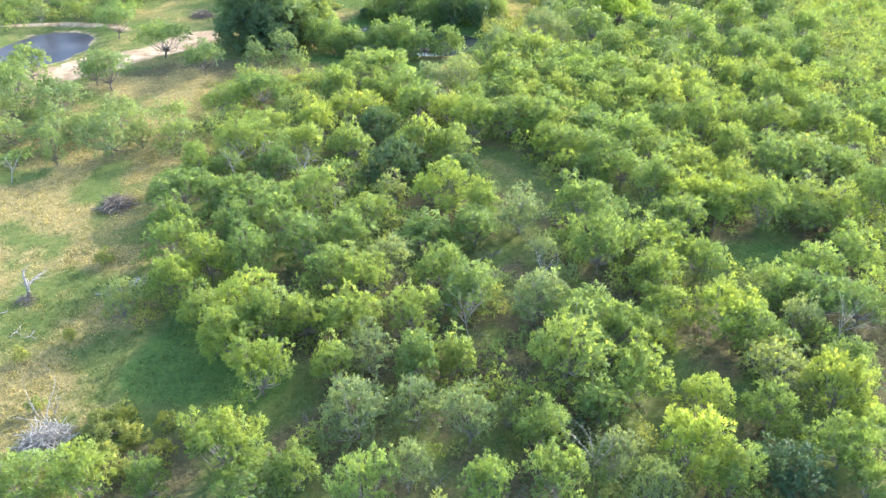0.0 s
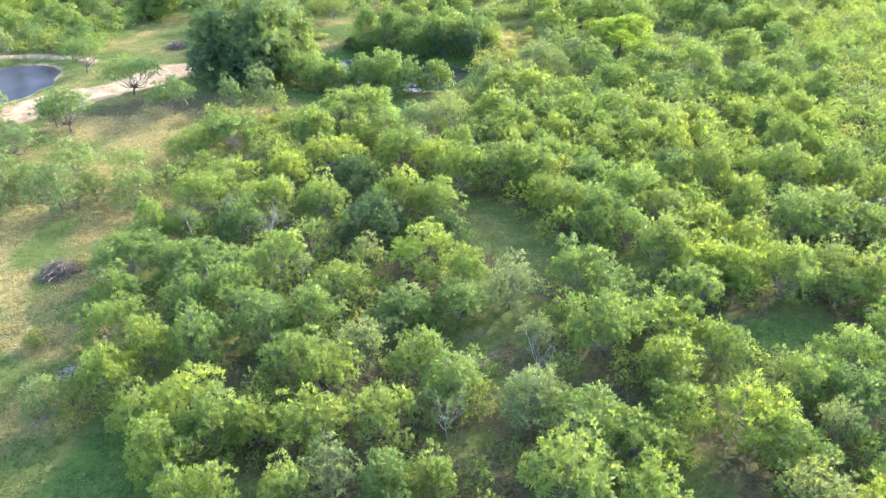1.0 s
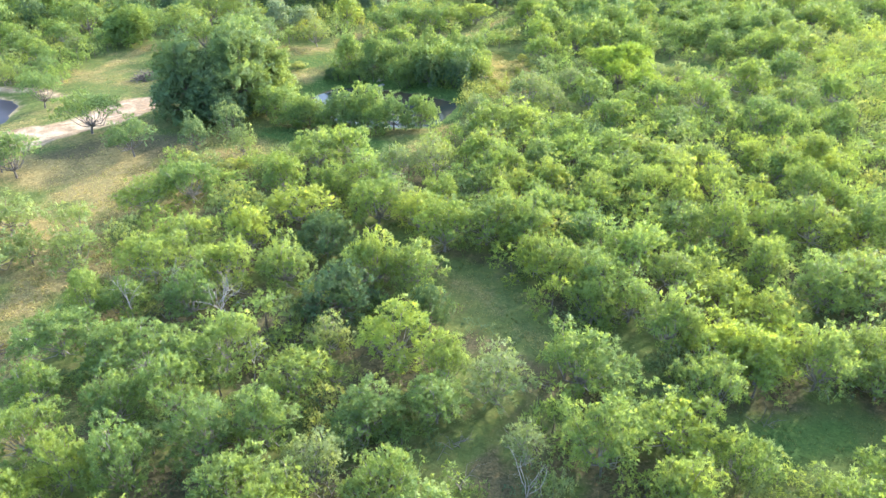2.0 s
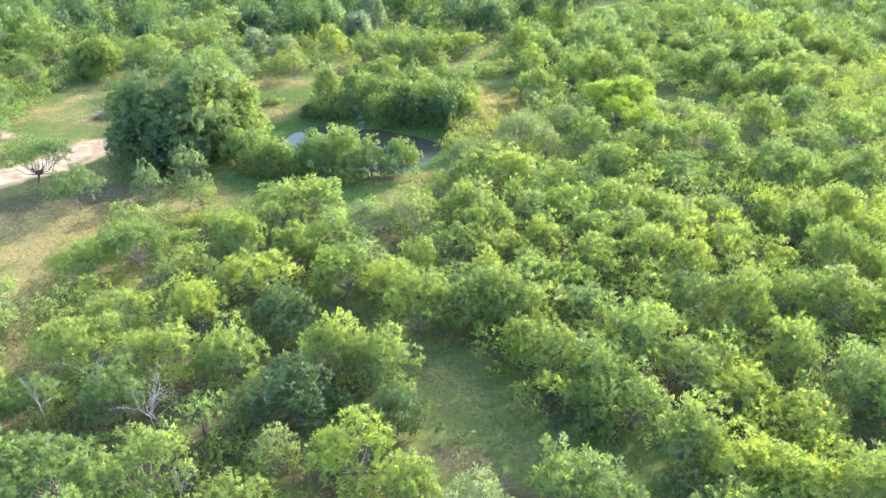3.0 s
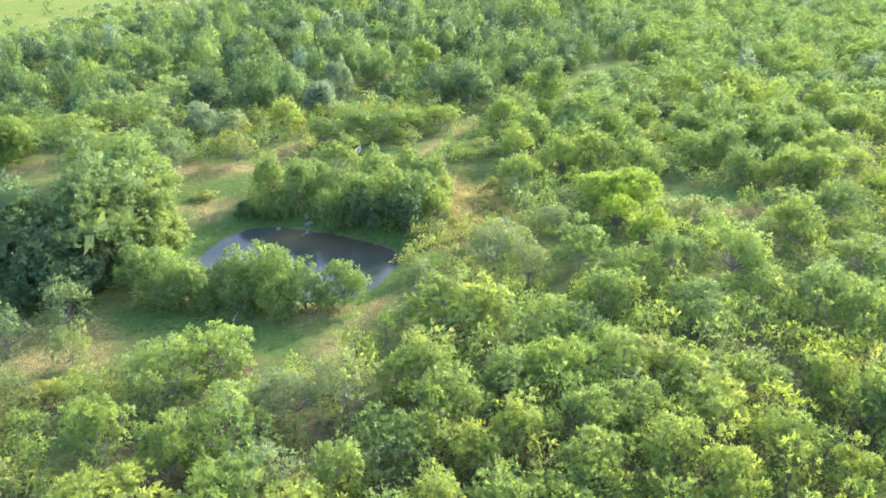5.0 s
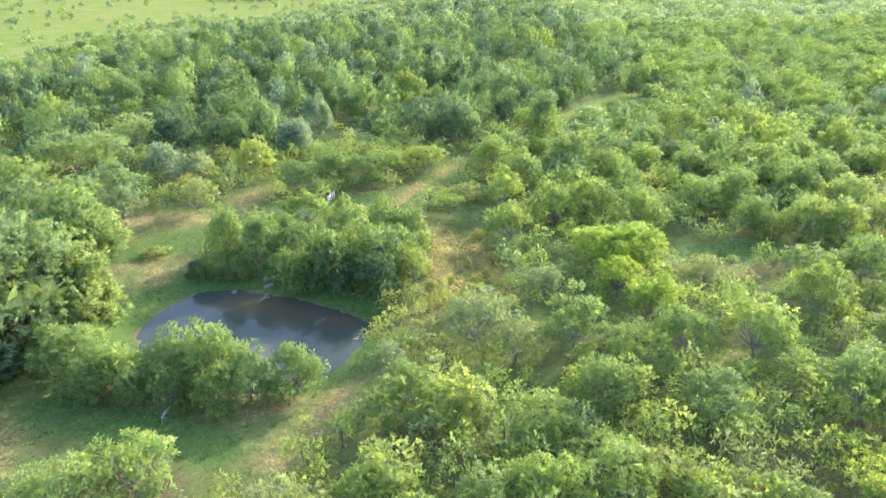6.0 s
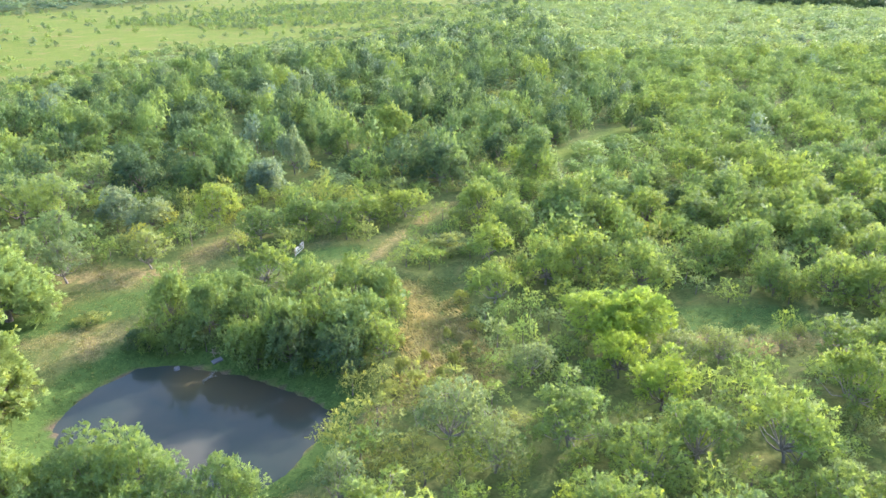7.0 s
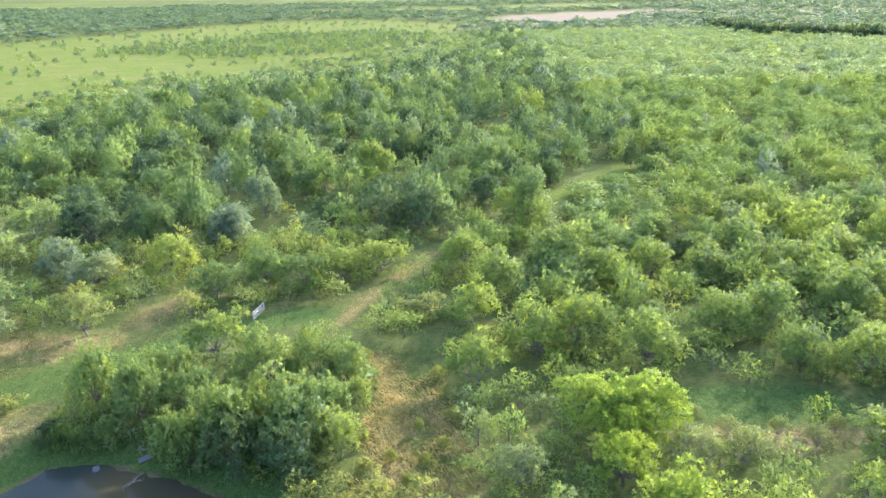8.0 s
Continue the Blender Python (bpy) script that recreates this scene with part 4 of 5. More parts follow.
def allowed(x, y, margin, room=0.0):
    """Whether a bush may stand here: clear of tracks, clearings, water and the placed trees."""
    ok = lines(x, y, [(w + room, line) for w, line in OPEN], 0.01) < 0.5
    ok &= poly_dist(x, y, POND) > 3.0
    ok &= (poly_dist(x, y, TANK) > 5.0) & (lines(x, y, BARE, 0.01) < 0.5)
    ok &= ~((x < -37 - 0.06 * np.clip(y - 60, 0, 90)) & (y < 150) & (np.hypot(x + 75, y - 112) > 10))
    ok &= ~((x < -14) & (x > -60) & (y < 62) & (y > 20))
    ok &= ~inside(x, y, HOLLOW)
    near = np.full(np.shape(x), 1e9)
    for px, py, pr in P:
        near = np.minimum(near, np.hypot(x - px, y - py) - pr * margin)
    return ok & (near > 0)


def scatter(x0, x1, y0, y1, step, seed):
    """Random spots about step apart: a jittered grid, thinned where two fall together."""
    r = np.random.default_rng(seed)
    fine = step * 0.72
    gx, gy = np.meshgrid(np.arange(x0, x1, fine), np.arange(y0, y1, fine))
    gx, gy = gx + r.uniform(-0.5, 0.5, gx.shape) * fine, gy + r.uniform(-0.5, 0.5, gx.shape) * fine
    rank = r.uniform(0, 1, gx.shape)
    keep = np.ones(gx.shape, bool)
    for di in (-1, 0, 1):
        for dj in (-1, 0, 1):
            if di or dj:
                near = np.hypot(gx - np.roll(gx, (di, dj), (0, 1)), gy - np.roll(gy, (di, dj), (0, 1))) < step * 0.80
                keep &= ~(near & (rank < np.roll(rank, (di, dj), (0, 1))))
    keep &= patches(gx, gy, step * 6, float(seed)) < 0.74
    return gx[keep], gy[keep], r


def mass(name, label, kinds, x, y, radius, tall, pick, seed, lod, grain, trunk=True, vary=0.35, glow=(1.34, 1.24, 0.66)):
    """Many trees, too many to count, joined into one mesh. pick: which of kinds each one is."""
    r = np.random.default_rng(seed)
    vs, fs, ns, slots, tint, marks, k = [], [], [], [], [], [], 0
    base = lod.get("radius", 4.0)
    for ki, kind in enumerate(kinds):
        for variant in range(5):
            (v, f, n, mark), c, rr = crown(900 + 31 * variant + 7 * ki + seed, **lod)
            s = np.full(len(f), ki)
            if trunk:
                tv, tf = tube([(0, 0, -0.3), (0.1, 0.05, 1.0), (-0.1, 0.1, 3.0)], [0.2, 0.13, 0.07], 4)
                tf = halves(tf)
                f = np.concatenate([f, tf + len(v)])
                v = np.concatenate([v, tv])
                n = np.concatenate([n, unit(tv * np.array([1, 1, 0]))])
                s = np.concatenate([s, np.full(len(tf), len(kinds))])
                mark = np.concatenate([mark, np.zeros(len(tv))])
            here = np.flatnonzero((pick == ki) & (np.arange(len(x)) % 5 == variant))
            if not len(here):
                continue
            a = r.uniform(0, 6.28, len(here))
            sc, sz = radius[here] / base, tall[here]
            px = (v[None, :, 0] * np.cos(a)[:, None] - v[None, :, 1] * np.sin(a)[:, None]) * sc[:, None] + x[here][:, None]
            py = (v[None, :, 0] * np.sin(a)[:, None] + v[None, :, 1] * np.cos(a)[:, None]) * sc[:, None] + y[here][:, None]
            pz = v[None, :, 2] * sz[:, None] + land(x[here], y[here])[:, None]
            vs.append(np.stack([px, py, pz], -1).reshape(-1, 3))
            fs.append((f[None] + (np.arange(len(here)) * len(v))[:, None, None]).reshape(-1, 3) + k)
            nx = n[None, :, 0] * np.cos(a)[:, None] - n[None, :, 1] * np.sin(a)[:, None]
            ny = n[None, :, 0] * np.sin(a)[:, None] + n[None, :, 1] * np.cos(a)[:, None]
            ns.append(np.stack([nx, ny, np.broadcast_to(n[:, 2], nx.shape)], -1).reshape(-1, 3))
            slots.append(np.tile(s, len(here)))
            marks.append(np.tile(mark, len(here)))
            tint.append(np.repeat(r.uniform(0, 1, len(here)), len(v)))
            k += len(here) * len(v)
    me = solid(name, np.concatenate(vs), np.concatenate(fs), [foliage(name + "_leaves_" + q, *TONES[q], source="tint", through_light=0.36 if q in "do" else 0.48, sheen=0.04, shine=0.05, grain=grain, glow=glow, vary=vary) for q in kinds] + [BARK], np.concatenate(slots), (("tint", np.concatenate(tint)), ("clump", np.concatenate(marks))), np.concatenate(ns))
    tagged(new(name, me), label, "trees", kind="stuff")


def right_wood(x, y):
    """Where the thicket beyond the grove grows up into a closed wood."""
    return (x > 28) & (y > 224 + 6 * ripple(x, y))


def dark_side(x, y):
    """The evergreen wood: beyond the pond, to the near side of the long clearing."""
    edge = np.interp(y, [235, 262, 320, 660, 1200], [-60, 30, 84, 112, 130])
    return (y > 238) & (x < edge)


# small trees and bushes that close the thicket between the placed ones
x, y, r = scatter(-150, 160, 12, 262, 3.2, 11)
near = (np.abs(x) < 34 + 0.52 * y) & ~right_wood(x, y) & allowed(x, y, np.where((x > 8) & (y > 78) & (y < 160), 0.42, 0.55), 0.8) & ((y > 104) | (patches(x, y, 9.0, 3.0) < 0.60)) & ((x > -60) | (r.uniform(0, 1, len(x)) < np.where(y > 188, 0.85, 0.4)))
x, y = x[near], y[near]
gap = np.min(np.hypot(x[:, None] - P[None, :, 0], y[:, None] - P[None, :, 1]) - P[None, :, 2], axis=1)
free = np.maximum(smooth(0.0, 4.5, gap), 0.75 * (x > 8) * (y > 78) * (y < 160))
# right-hand bushes partly in bright tone y, for the backlight there
kinds = np.where((x > 15) & (y < 195) & (r.uniform(0, 1, len(x)) < 0.35), 3, r.choice(3, len(x), p=[0.62, 0.26, 0.12]))
kinds = np.where((x > 7) & (x < 21) & (y > 164) & (y < 190) & (r.uniform(0, 1, len(x)) < 0.75), 2, kinds)
mass("thicket", "low mesquite and brush filling the thicket", "ngsy", x, y, r.uniform(1.7, 3.0, len(x)) + 1.2 * free, r.uniform(0.38, 0.78, len(x)) + 0.36 * free, kinds, 21,
     dict(count=8, clumps=9, cards=5, size=0.64, low=-0.4, skirt=1.8, tuft=0.10, core=3), 9.0, vary=0.2)
# knee-high shrubs on the ground between them
x, y, r = scatter(-60, 75, 20, 150, 2.5, 19)
low = (np.abs(x) < 26 + 0.50 * y) & (x > -34 - 0.06 * np.clip(y - 60, 0, 90)) & (lines(x, y, OPEN, 0.01) < 0.5) & ~inside(x, y, HOLLOW) & ~((x < -16) & (y < 60)) & (patches(x, y, 7.0, 13.0) < 0.66)
x, y = x[low], y[low]
# shade of the gaps put into the colour: many shrubs take dark tone h
mass("undergrowth", "knee-high shrubs and weeds under the mesquites", "hgn", x, y, r.uniform(0.7, 1.7, len(x)), r.uniform(0.4, 1.0, len(x)), r.choice(3, len(x), p=[0.4, 0.35, 0.25]), 29,
     dict(count=4, clumps=6, cards=5, radius=2.0, height=1.6, size=0.5, low=-0.2, core=0, lump=(0.25, 0.5)), 9.0, trunk=False)
# more of the same brush to all sides
x, y, r = scatter(-190, 200, -40, 250, 6.2, 17)
keep = (np.abs(x) >= 34 + 0.52 * np.maximum(y, 0)) | (y < 13)
keep &= (x > -75) | (y > 190) | (r.uniform(0, 1, len(x)) < 0.25)
keep &= (poly_dist(x, y, TANK) > 6) & (lines(x, y, BARE, 0.01) < 0.5)
x, y = x[keep], y[keep]
mass("outer_brush", "mesquite brush spreading away to all sides", "ng", x, y, r.uniform(2.2, 4.4, len(x)), r.uniform(0.5, 1.1, len(x)), (r.uniform(0, 1, len(x)) < 0.25).astype(int), 27,
     dict(count=7, clumps=8, cards=2, size=1.15, skirt=2.0, soft=0.75, tuft=0.12, core=4, lump=(0.26, 0.48), dome=0.5), 4.0)
# the woods beyond: low brush first, then the taller trees that stand over it in loose stands
def beyond(x, y):
    return allowed(x, y, 0.8, 0.6) & ((y > 262) | (np.abs(x) >= 60) | right_wood(x, y))


x, y, r = scatter(-300, 330, 238, 430, 6.2, 18)
keep = (np.abs(x) < 30 + 0.52 * y) & beyond(x, y) & (dark_side(x, y) | (y < 275)) & (poly_dist(x, y, FIELD) > -30 * r.uniform(0, 1, len(x)) ** 3)
x, y = x[keep], y[keep]
# tone p and the bluer glow carry haze in the leaf colour
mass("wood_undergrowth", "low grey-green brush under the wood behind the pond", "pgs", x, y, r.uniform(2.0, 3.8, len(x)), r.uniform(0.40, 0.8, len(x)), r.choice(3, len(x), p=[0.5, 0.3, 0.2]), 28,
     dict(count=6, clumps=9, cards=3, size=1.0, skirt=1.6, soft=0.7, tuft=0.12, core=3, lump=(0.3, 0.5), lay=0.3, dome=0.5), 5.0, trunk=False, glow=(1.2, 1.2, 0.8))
x, y, r = scatter(-340, 380, 218, 470, 6.1, 12)
keep = (np.abs(x) < 34 + 0.53 * y) & ((y > 238) | right_wood(x, y)) & beyond(x, y) & (poly_dist(x, y, FIELD) > -30 * r.uniform(0, 1, len(x)) ** 3)
keep &= ~dark_side(x, y) | ((patches(x, y, 22, 4.0) < 0.66) & (r.uniform(0, 1, len(x)) < 0.86))
x, y = x[keep], y[keep]
edge = smooth(5, 75, poly_dist(x, y, FIELD))
dark = dark_side(x, y) & (r.uniform(0, 1, len(x)) < 0.15 + 0.85 * edge)
u = r.uniform(0, 1, len(x))
pick = np.where(dark, np.where(u < 0.42, 2, np.where(u < 0.46, 3, np.where(u < 0.86, 4, 0))), np.where(u < 0.72, 0, np.where(u < 0.84, 1, np.where(u < 0.86, 3, 4))))
# lower brush before the long clearing
low = 1 - 0.55 * (seg_dist(x, y, [(78, 306), (68, 290), (55, 274)]) < 9.5)
mass("wood_beyond", "mixed mesquite and evergreen wood behind the pond", "wydeo", x, y, (0.6 + 0.4 * edge) * (r.uniform(3.0, 4.8, len(x)) + 1.4 * r.uniform(0, 1, len(x)) ** 2), low * (0.5 + 0.5 * edge) * (r.uniform(0.85, 1.4, len(x)) + dark * r.uniform(0.1, 0.75, len(x))), pick, 22,
     dict(count=10, clumps=13, cards=4, size=0.80, skirt=1.8, soft=0.80, tuft=0.10, core=5, lump=(0.28, 0.48), lay=0.15, dome=0.8), 6.0, vary=0.2, glow=(1.2, 1.2, 0.8))
x, y, r = scatter(-640, 720, 470, 900, 7.3, 13)
keep = (np.abs(x) < 40 + 0.56 * y) & (poly_dist(x, y, FIELD) > -30 * r.uniform(0, 1, len(x)) ** 3)
x, y = x[keep], y[keep]
edge = smooth(5, 75, poly_dist(x, y, FIELD))
dark = dark_side(x, y) & (r.uniform(0, 1, len(x)) < 0.15 + 0.85 * edge)
u = r.uniform(0, 1, len(x))
pick = np.where(dark, np.where(u < 0.34, 2, np.where(u < 0.42, 3, np.where(u < 0.84, 4, 0))), np.where(u < 0.77, 0, np.where(u < 0.80, 1, np.where(u < 0.84, 3, 4))))
# mostly tone p: haze painted into the leaves of the distant trees
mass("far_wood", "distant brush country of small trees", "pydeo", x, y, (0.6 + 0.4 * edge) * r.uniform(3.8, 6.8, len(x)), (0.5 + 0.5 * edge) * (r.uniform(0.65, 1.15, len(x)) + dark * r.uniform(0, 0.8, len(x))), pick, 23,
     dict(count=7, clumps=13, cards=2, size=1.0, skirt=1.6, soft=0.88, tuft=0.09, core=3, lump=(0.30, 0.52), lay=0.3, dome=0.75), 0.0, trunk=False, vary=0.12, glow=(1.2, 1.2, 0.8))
x, y, r = scatter(-1300, 1400, 900, 2200, 23, 14)
open_strip = (ripple(x * 0.012, y * 0.03) > 0.25) & (y > 1250)
keep = (np.abs(x) < 60 + 0.60 * y) & (poly_dist(x, y, FIELD) > 4) & (poly_dist(x, y, STUBBLE) > 6) & ~open_strip
x, y = x[keep], y[keep]
# far haze is painted in here by the grey-blue tone h
mass("horizon_wood", "far dark woods towards the horizon", "hh", x, y, r.uniform(11, 17, len(x)), r.uniform(0.9, 1.5, len(x)), (r.uniform(0, 1, len(x)) < 0.4).astype(int), 24,
     dict(count=6, clumps=9, cards=1, size=1.7, low=-0.2, soft=0.92, core=2, lump=(0.3, 0.5), lay=0.4, dome=0.8), 0.0, trunk=False, vary=0.1, glow=(1.2, 1.25, 0.85))
# a taller dark belt of trees along the far edge of the brush
x, y, r = scatter(300, 760, 560, 960, 7.5, 16)
keep = seg_dist(x, y, [(350, 930), (352, 810), (430, 742), (560, 660), (700, 600)]) < 16
x, y = x[keep], y[keep]
mass("tree_belt", "tall dark belt of trees beyond the brush", "d", x, y, r.uniform(4.5, 6.5, len(x)), r.uniform(1.3, 1.9, len(x)), np.zeros(len(x), int), 26,
     dict(count=9, clumps=11, cards=2, size=1.4, soft=0.88, core=4, lump=(0.3, 0.5), lay=0.4, dome=0.7), 0.0, trunk=False)
# scattered bushes on the open field, denser along its middle and thickening towards the wood
x, y, r = scatter(-420, 80, 400, 1200, 5.6, 15)
strip = 1 - smooth(-12, 8, poly_dist(x, y, [(-250, 745), (-168, 684), (-58, 672), (-20, 745), (45, 890), (-10, 985), (-105, 975), (-221, 837)]) + 14 * ripple(x * 0.2, y * 0.2))
rim = np.exp(np.minimum(poly_dist(x, y, FIELD), 0) / 22.0) * (y < 900)
keep = (poly_dist(x, y, FIELD) < -2) & (r.uniform(0, 1, len(x)) < np.maximum(0.07 + 0.85 * strip * (patches(x, y, 30, 2.0) > 0.36), 0.95 * rim))
x, y = x[keep], y[keep]
mass("field_bushes", "scattered low green bushes on the open field", "oh", x, y, r.uniform(1.6, 3.8, len(x)), r.uniform(0.6, 1.1, len(x)) + 0.5 * (r.uniform(0, 1, len(x)) < 0.12), r.choice(2, len(x), p=[0.6, 0.4]), 25,
     dict(count=5, clumps=8, cards=2, height=3.0, size=1.1, skirt=1.0, soft=0.88, core=3, lump=(0.35, 0.55), lay=0.4, dome=0.7), 0.0, trunk=False, vary=0.12, glow=(1.2, 1.2, 0.8))

# ---------------------------------------------------------------- grass
def grass_tufts():
    r = np.random.default_rng(41)
    x = np.concatenate([r.uniform(-88, -12, 42000), r.uniform(-50, 85, 90000), r.uniform(13, 30, 6500)])
    y = np.concatenate([r.uniform(34, 232, 42000), r.uniform(36, 255, 90000), r.uniform(181, 215, 6500)])
    wanted = inside(x, y, HOLLOW) & (r.uniform(0, 1, len(x)) < 0.6) | (x < -34) & (y < 150) | (lines(x, y, OPEN, 1.5) > r.uniform(0, 1, len(x))) | (lines(x, y, DRY, 2.0) > r.uniform(0, 1, len(x))) | (r.uniform(0, 1, len(x)) < 0.10)
    x, y = x[wanted], y[wanted]
    clear = np.ones(len(x), bool)
    for px, py, pr in P:
        clear &= np.hypot(x - px, y - py) > pr * 0.8
    clear &= (poly_dist(x, y, POND) > 0.6) & (poly_dist(x, y, TANK) > 3) & (lines(x, y, BARE, 0.5) < 0.5) & (lines(x, y, [(6.5, [(-48, 152), (-58, 150), (-66, 143)])], 3.0) < r.uniform(0.1, 1.4, len(x)))
    x, y = x[clear], y[clear]
    dry = np.clip(0.7 * dryness(x, y) + 0.08 + r.normal(0, 0.16, len(x)), 0, 1)
    thin = r.uniform(0, 1, len(x))
    tall_grass = (seg_dist(x, y, [(17.5, 211), (19.5, 203), (20, 194), (19.5, 184)]) < 3.5) | (seg_dist(x, y, [(25, 204), (26, 196), (26, 184)]) < 3.0)
    tall_grass &= thin < 0.25 + 0.9 * patches(x, y, 5.0, 15.0)
    dry = np.where(tall_grass, np.clip(2.4 * patches(x, y, 3.4, 5.0) - 0.62 + r.normal(0, 0.10, len(x)), 0, 1), dry)
    n, blades = len(x), 4
    base = np.stack([x, y, land(x, y) - 0.03], 1)[:, None] + r.normal(0, 0.3, (n, blades, 3)) * np.array([1, 1, 0])
    lean = r.normal(0, 0.9, (n, blades, 3)) * np.array([1, 1, 0]) + np.array([0, 0, 1])
    sway = 6.0 * patches(x, y, 2.6, 12.0)  # tall grass lies over in swathes
    lain = np.stack([np.cos(sway), np.sin(sway), 0.9 + 0 * sway], 1)[:, None] + r.normal(0, 0.22, (n, blades, 3))
    lean = np.where(tall_grass[:, None, None], lain, lean)
    tall = r.uniform(0.07, 0.24, (n, 1, 1)) * r.uniform(0.6, 1.2, (n, blades, 1)) * (1 + 0.7 * (x < -30) * (y < 130) * patches(x, y, 4.0, 6.0) + 1.2 * dry + 2.0 * tall_grass * patches(x, y, 2.2, 9.0))[:, None, None]
    side = unit(np.cross(lean, r.normal(0, 1, (n, blades, 3)))) * r.uniform(0.05, 0.11, (n, blades, 1))
    v = np.stack([base - side, base + side, base + unit(lean) * tall], 2).reshape(-1, 3)
    m = foliage("grass_blades", (0.45, 0.362, 0.155), (0.110, 0.160, 0.045), source="tint", through_light=0.6, glow=(1.1, 1.1, 0.9), clumped=False)
    me = solid("grass", v, np.arange(len(v)).reshape(-1, 3), [m], None, (("tint", np.repeat(dry, blades * 3)),))
    tagged(new("grass", me), "tufts of green and straw coloured grass", "grass", kind="stuff")


grass_tufts()


# ---------------------------------------------------------------- dead wood
def branching(rng, start, way, length, radius, depth, pieces, bend=0.2):
    """A crooked bare limb with side limbs that leave it along its outer part."""
    pts, d = [np.array(start, float)], unit(np.array(way, float))
    steps = 6 if depth > 1 else 4
    for _ in range(steps):
        d = unit(d + rng.normal(0, bend, 3))
        pts.append(pts[-1] + d * length / steps)
    pieces.append(tube(pts, np.linspace(radius, radius * 0.38, steps + 1), 6 if depth > 1 else 3))
    if depth:
        for k in range(2, steps + 1):
            if rng.uniform() < 0.75:
                thick = radius * (1 - 0.62 * k / steps)
                branching(rng, pts[k], unit(d * 0.8 + rng.normal(0, 0.6, 3)), length * rng.uniform(0.3, 0.6), thick * 0.7, depth - 1, pieces, bend)
    return pts


def dead_tree(x, y, tall, seed, label, way=(0.1, 0, 1), radius=0.10, lift=0.0, name="dead_tree", wood=None, stem_wood=None, count=4):
    """A bare trunk that forks into a few crooked limbs with twigs."""
    rng = np.random.default_rng(seed)
    stem = []
    pts = branching(rng, (0, 0, -0.2), way, tall * 0.45, radius, 0, stem, 0.12)
    ob = tagged(new(name), label, "dead tree", "dead trees")
    ob.location = (x, y, float(land(x, y)) + lift)
    v, f = gather(stem)
    part("trunk", solid("trunk", v, f, [stem_wood or wood or DEADWOOD]), ob)
    turn = rng.uniform(0, 6.28)
    for k in range(count):
        twigs = []
        a = turn + k * 6.28 / count + rng.normal(0, 0.3)
        lean = np.array(way) + np.array([math.cos(a), math.sin(a), 0]) * rng.uniform(0.35, 0.8)
        branching(rng, pts[-1 if k < 2 else -2], lean, tall * rng.uniform(0.38, 0.6), radius * 0.55, 2, twigs, 0.2)
        v, f = gather(twigs)
        part("limb", solid("limb", v, f, [wood or DEADWOOD]), ob)


def bare_brush():
    """Leafless grey bushes and fallen twigs on the ground of the thicket."""
    models = []
    for k in range(5):
        rng = np.random.default_rng(710 + k)
        twigs = []
        for _ in range(7):
            a = rng.uniform(0, 6.28)
            way = np.array([math.cos(a), math.sin(a), rng.uniform(0.35, 1.3)])
            branching(rng, (rng.normal(0, 0.3), rng.normal(0, 0.3), -0.05), way, rng.uniform(1.0, 2.1), 0.045, 1, twigs, 0.3)
        models.append(gather(twigs))
    x, y, r = scatter(-32, 62, 36, 118, 4.6, 37)
    keep = (np.abs(x) < 24 + 0.5 * y) & ~((x < -14) & (y < 62)) & (lines(x, y, [(4.6, [(8, 106), (11, 102), (15, 94)])], 0.01) < 0.5) & (r.uniform(0, 1, len(x)) < 0.55)
    pieces = []
    for bx, by in zip(x[keep], y[keep]):
        v, f = models[r.integers(5)]
        a, size = r.uniform(0, 6.28), r.uniform(0.7, 1.35)
        turned = np.stack([v[:, 0] * math.cos(a) - v[:, 1] * math.sin(a), v[:, 0] * math.sin(a) + v[:, 1] * math.cos(a), v[:, 2]], 1) * size
        pieces.append((turned + np.array([bx, by, float(land(bx, by))]), f))
    v, f = gather(pieces)
    tagged(new("bare_brush", solid("bare_brush", v, f, [TWIG])), "leafless grey bushes and fallen twigs under the mesquites", "brush", kind="stuff")


bare_brush()


def brush_pile(x, y, radius, tall, count, seed, label, mat, thick=1.1):
    """Cut branches heaped on one another, each a crooked stick."""
    rng = np.random.default_rng(seed)
    sticks = []
    for i in range(6):
        pts = np.stack([np.linspace(-0.5, 0.5, 5), rng.normal(0, 0.05, 5), rng.normal(0, 0.04, 5)], 1)
        v, f = tube(pts, np.array([0.030, 0.028, 0.024, 0.018, 0.010]) * rng.uniform(0.7, 1.3), 5)
        sticks.append(solid("branch", v, f, [mat]))
    ob = tagged(new("brush_pile"), label, "brush pile", "brush piles")
    ob.location = (x, y, float(land(x, y)))
    for i in range(count):
        k = rng.uniform(0, 1) ** 0.7
        a = rng.uniform(0, 6.28)
        b = part("branch", sticks[i % 6], ob)
        b.location = (radius * 0.62 * k * math.cos(a), radius * 0.62 * k * math.sin(a), tall * (1 - k) * rng.uniform(0.25, 1.0) + 0.08)
        b.rotation_euler = (0, rng.normal(0, 0.3), rng.uniform(0, 6.28))
        size = rng.uniform(0.5, 1.0) * radius * 0.9
        b.scale = (size, size * thick, size * thick)


brush_pile(-48.2, 90.8, 3.7, 1.6, 150, 51, "heap of cut grey and brown branches on dry grass", BROWNWOOD, 0.75)
brush_pile(-64.5, 193.5, 4.3, 2.0, 120, 55, "heap of brown cut brush beside the farm track", BROWNWOOD, 0.9)
brush_pile(-37.9, 71.0, 1.7, 0.7, 36, 52, "small heap of pale weathered wood at the thicket's edge", DEADWOOD)
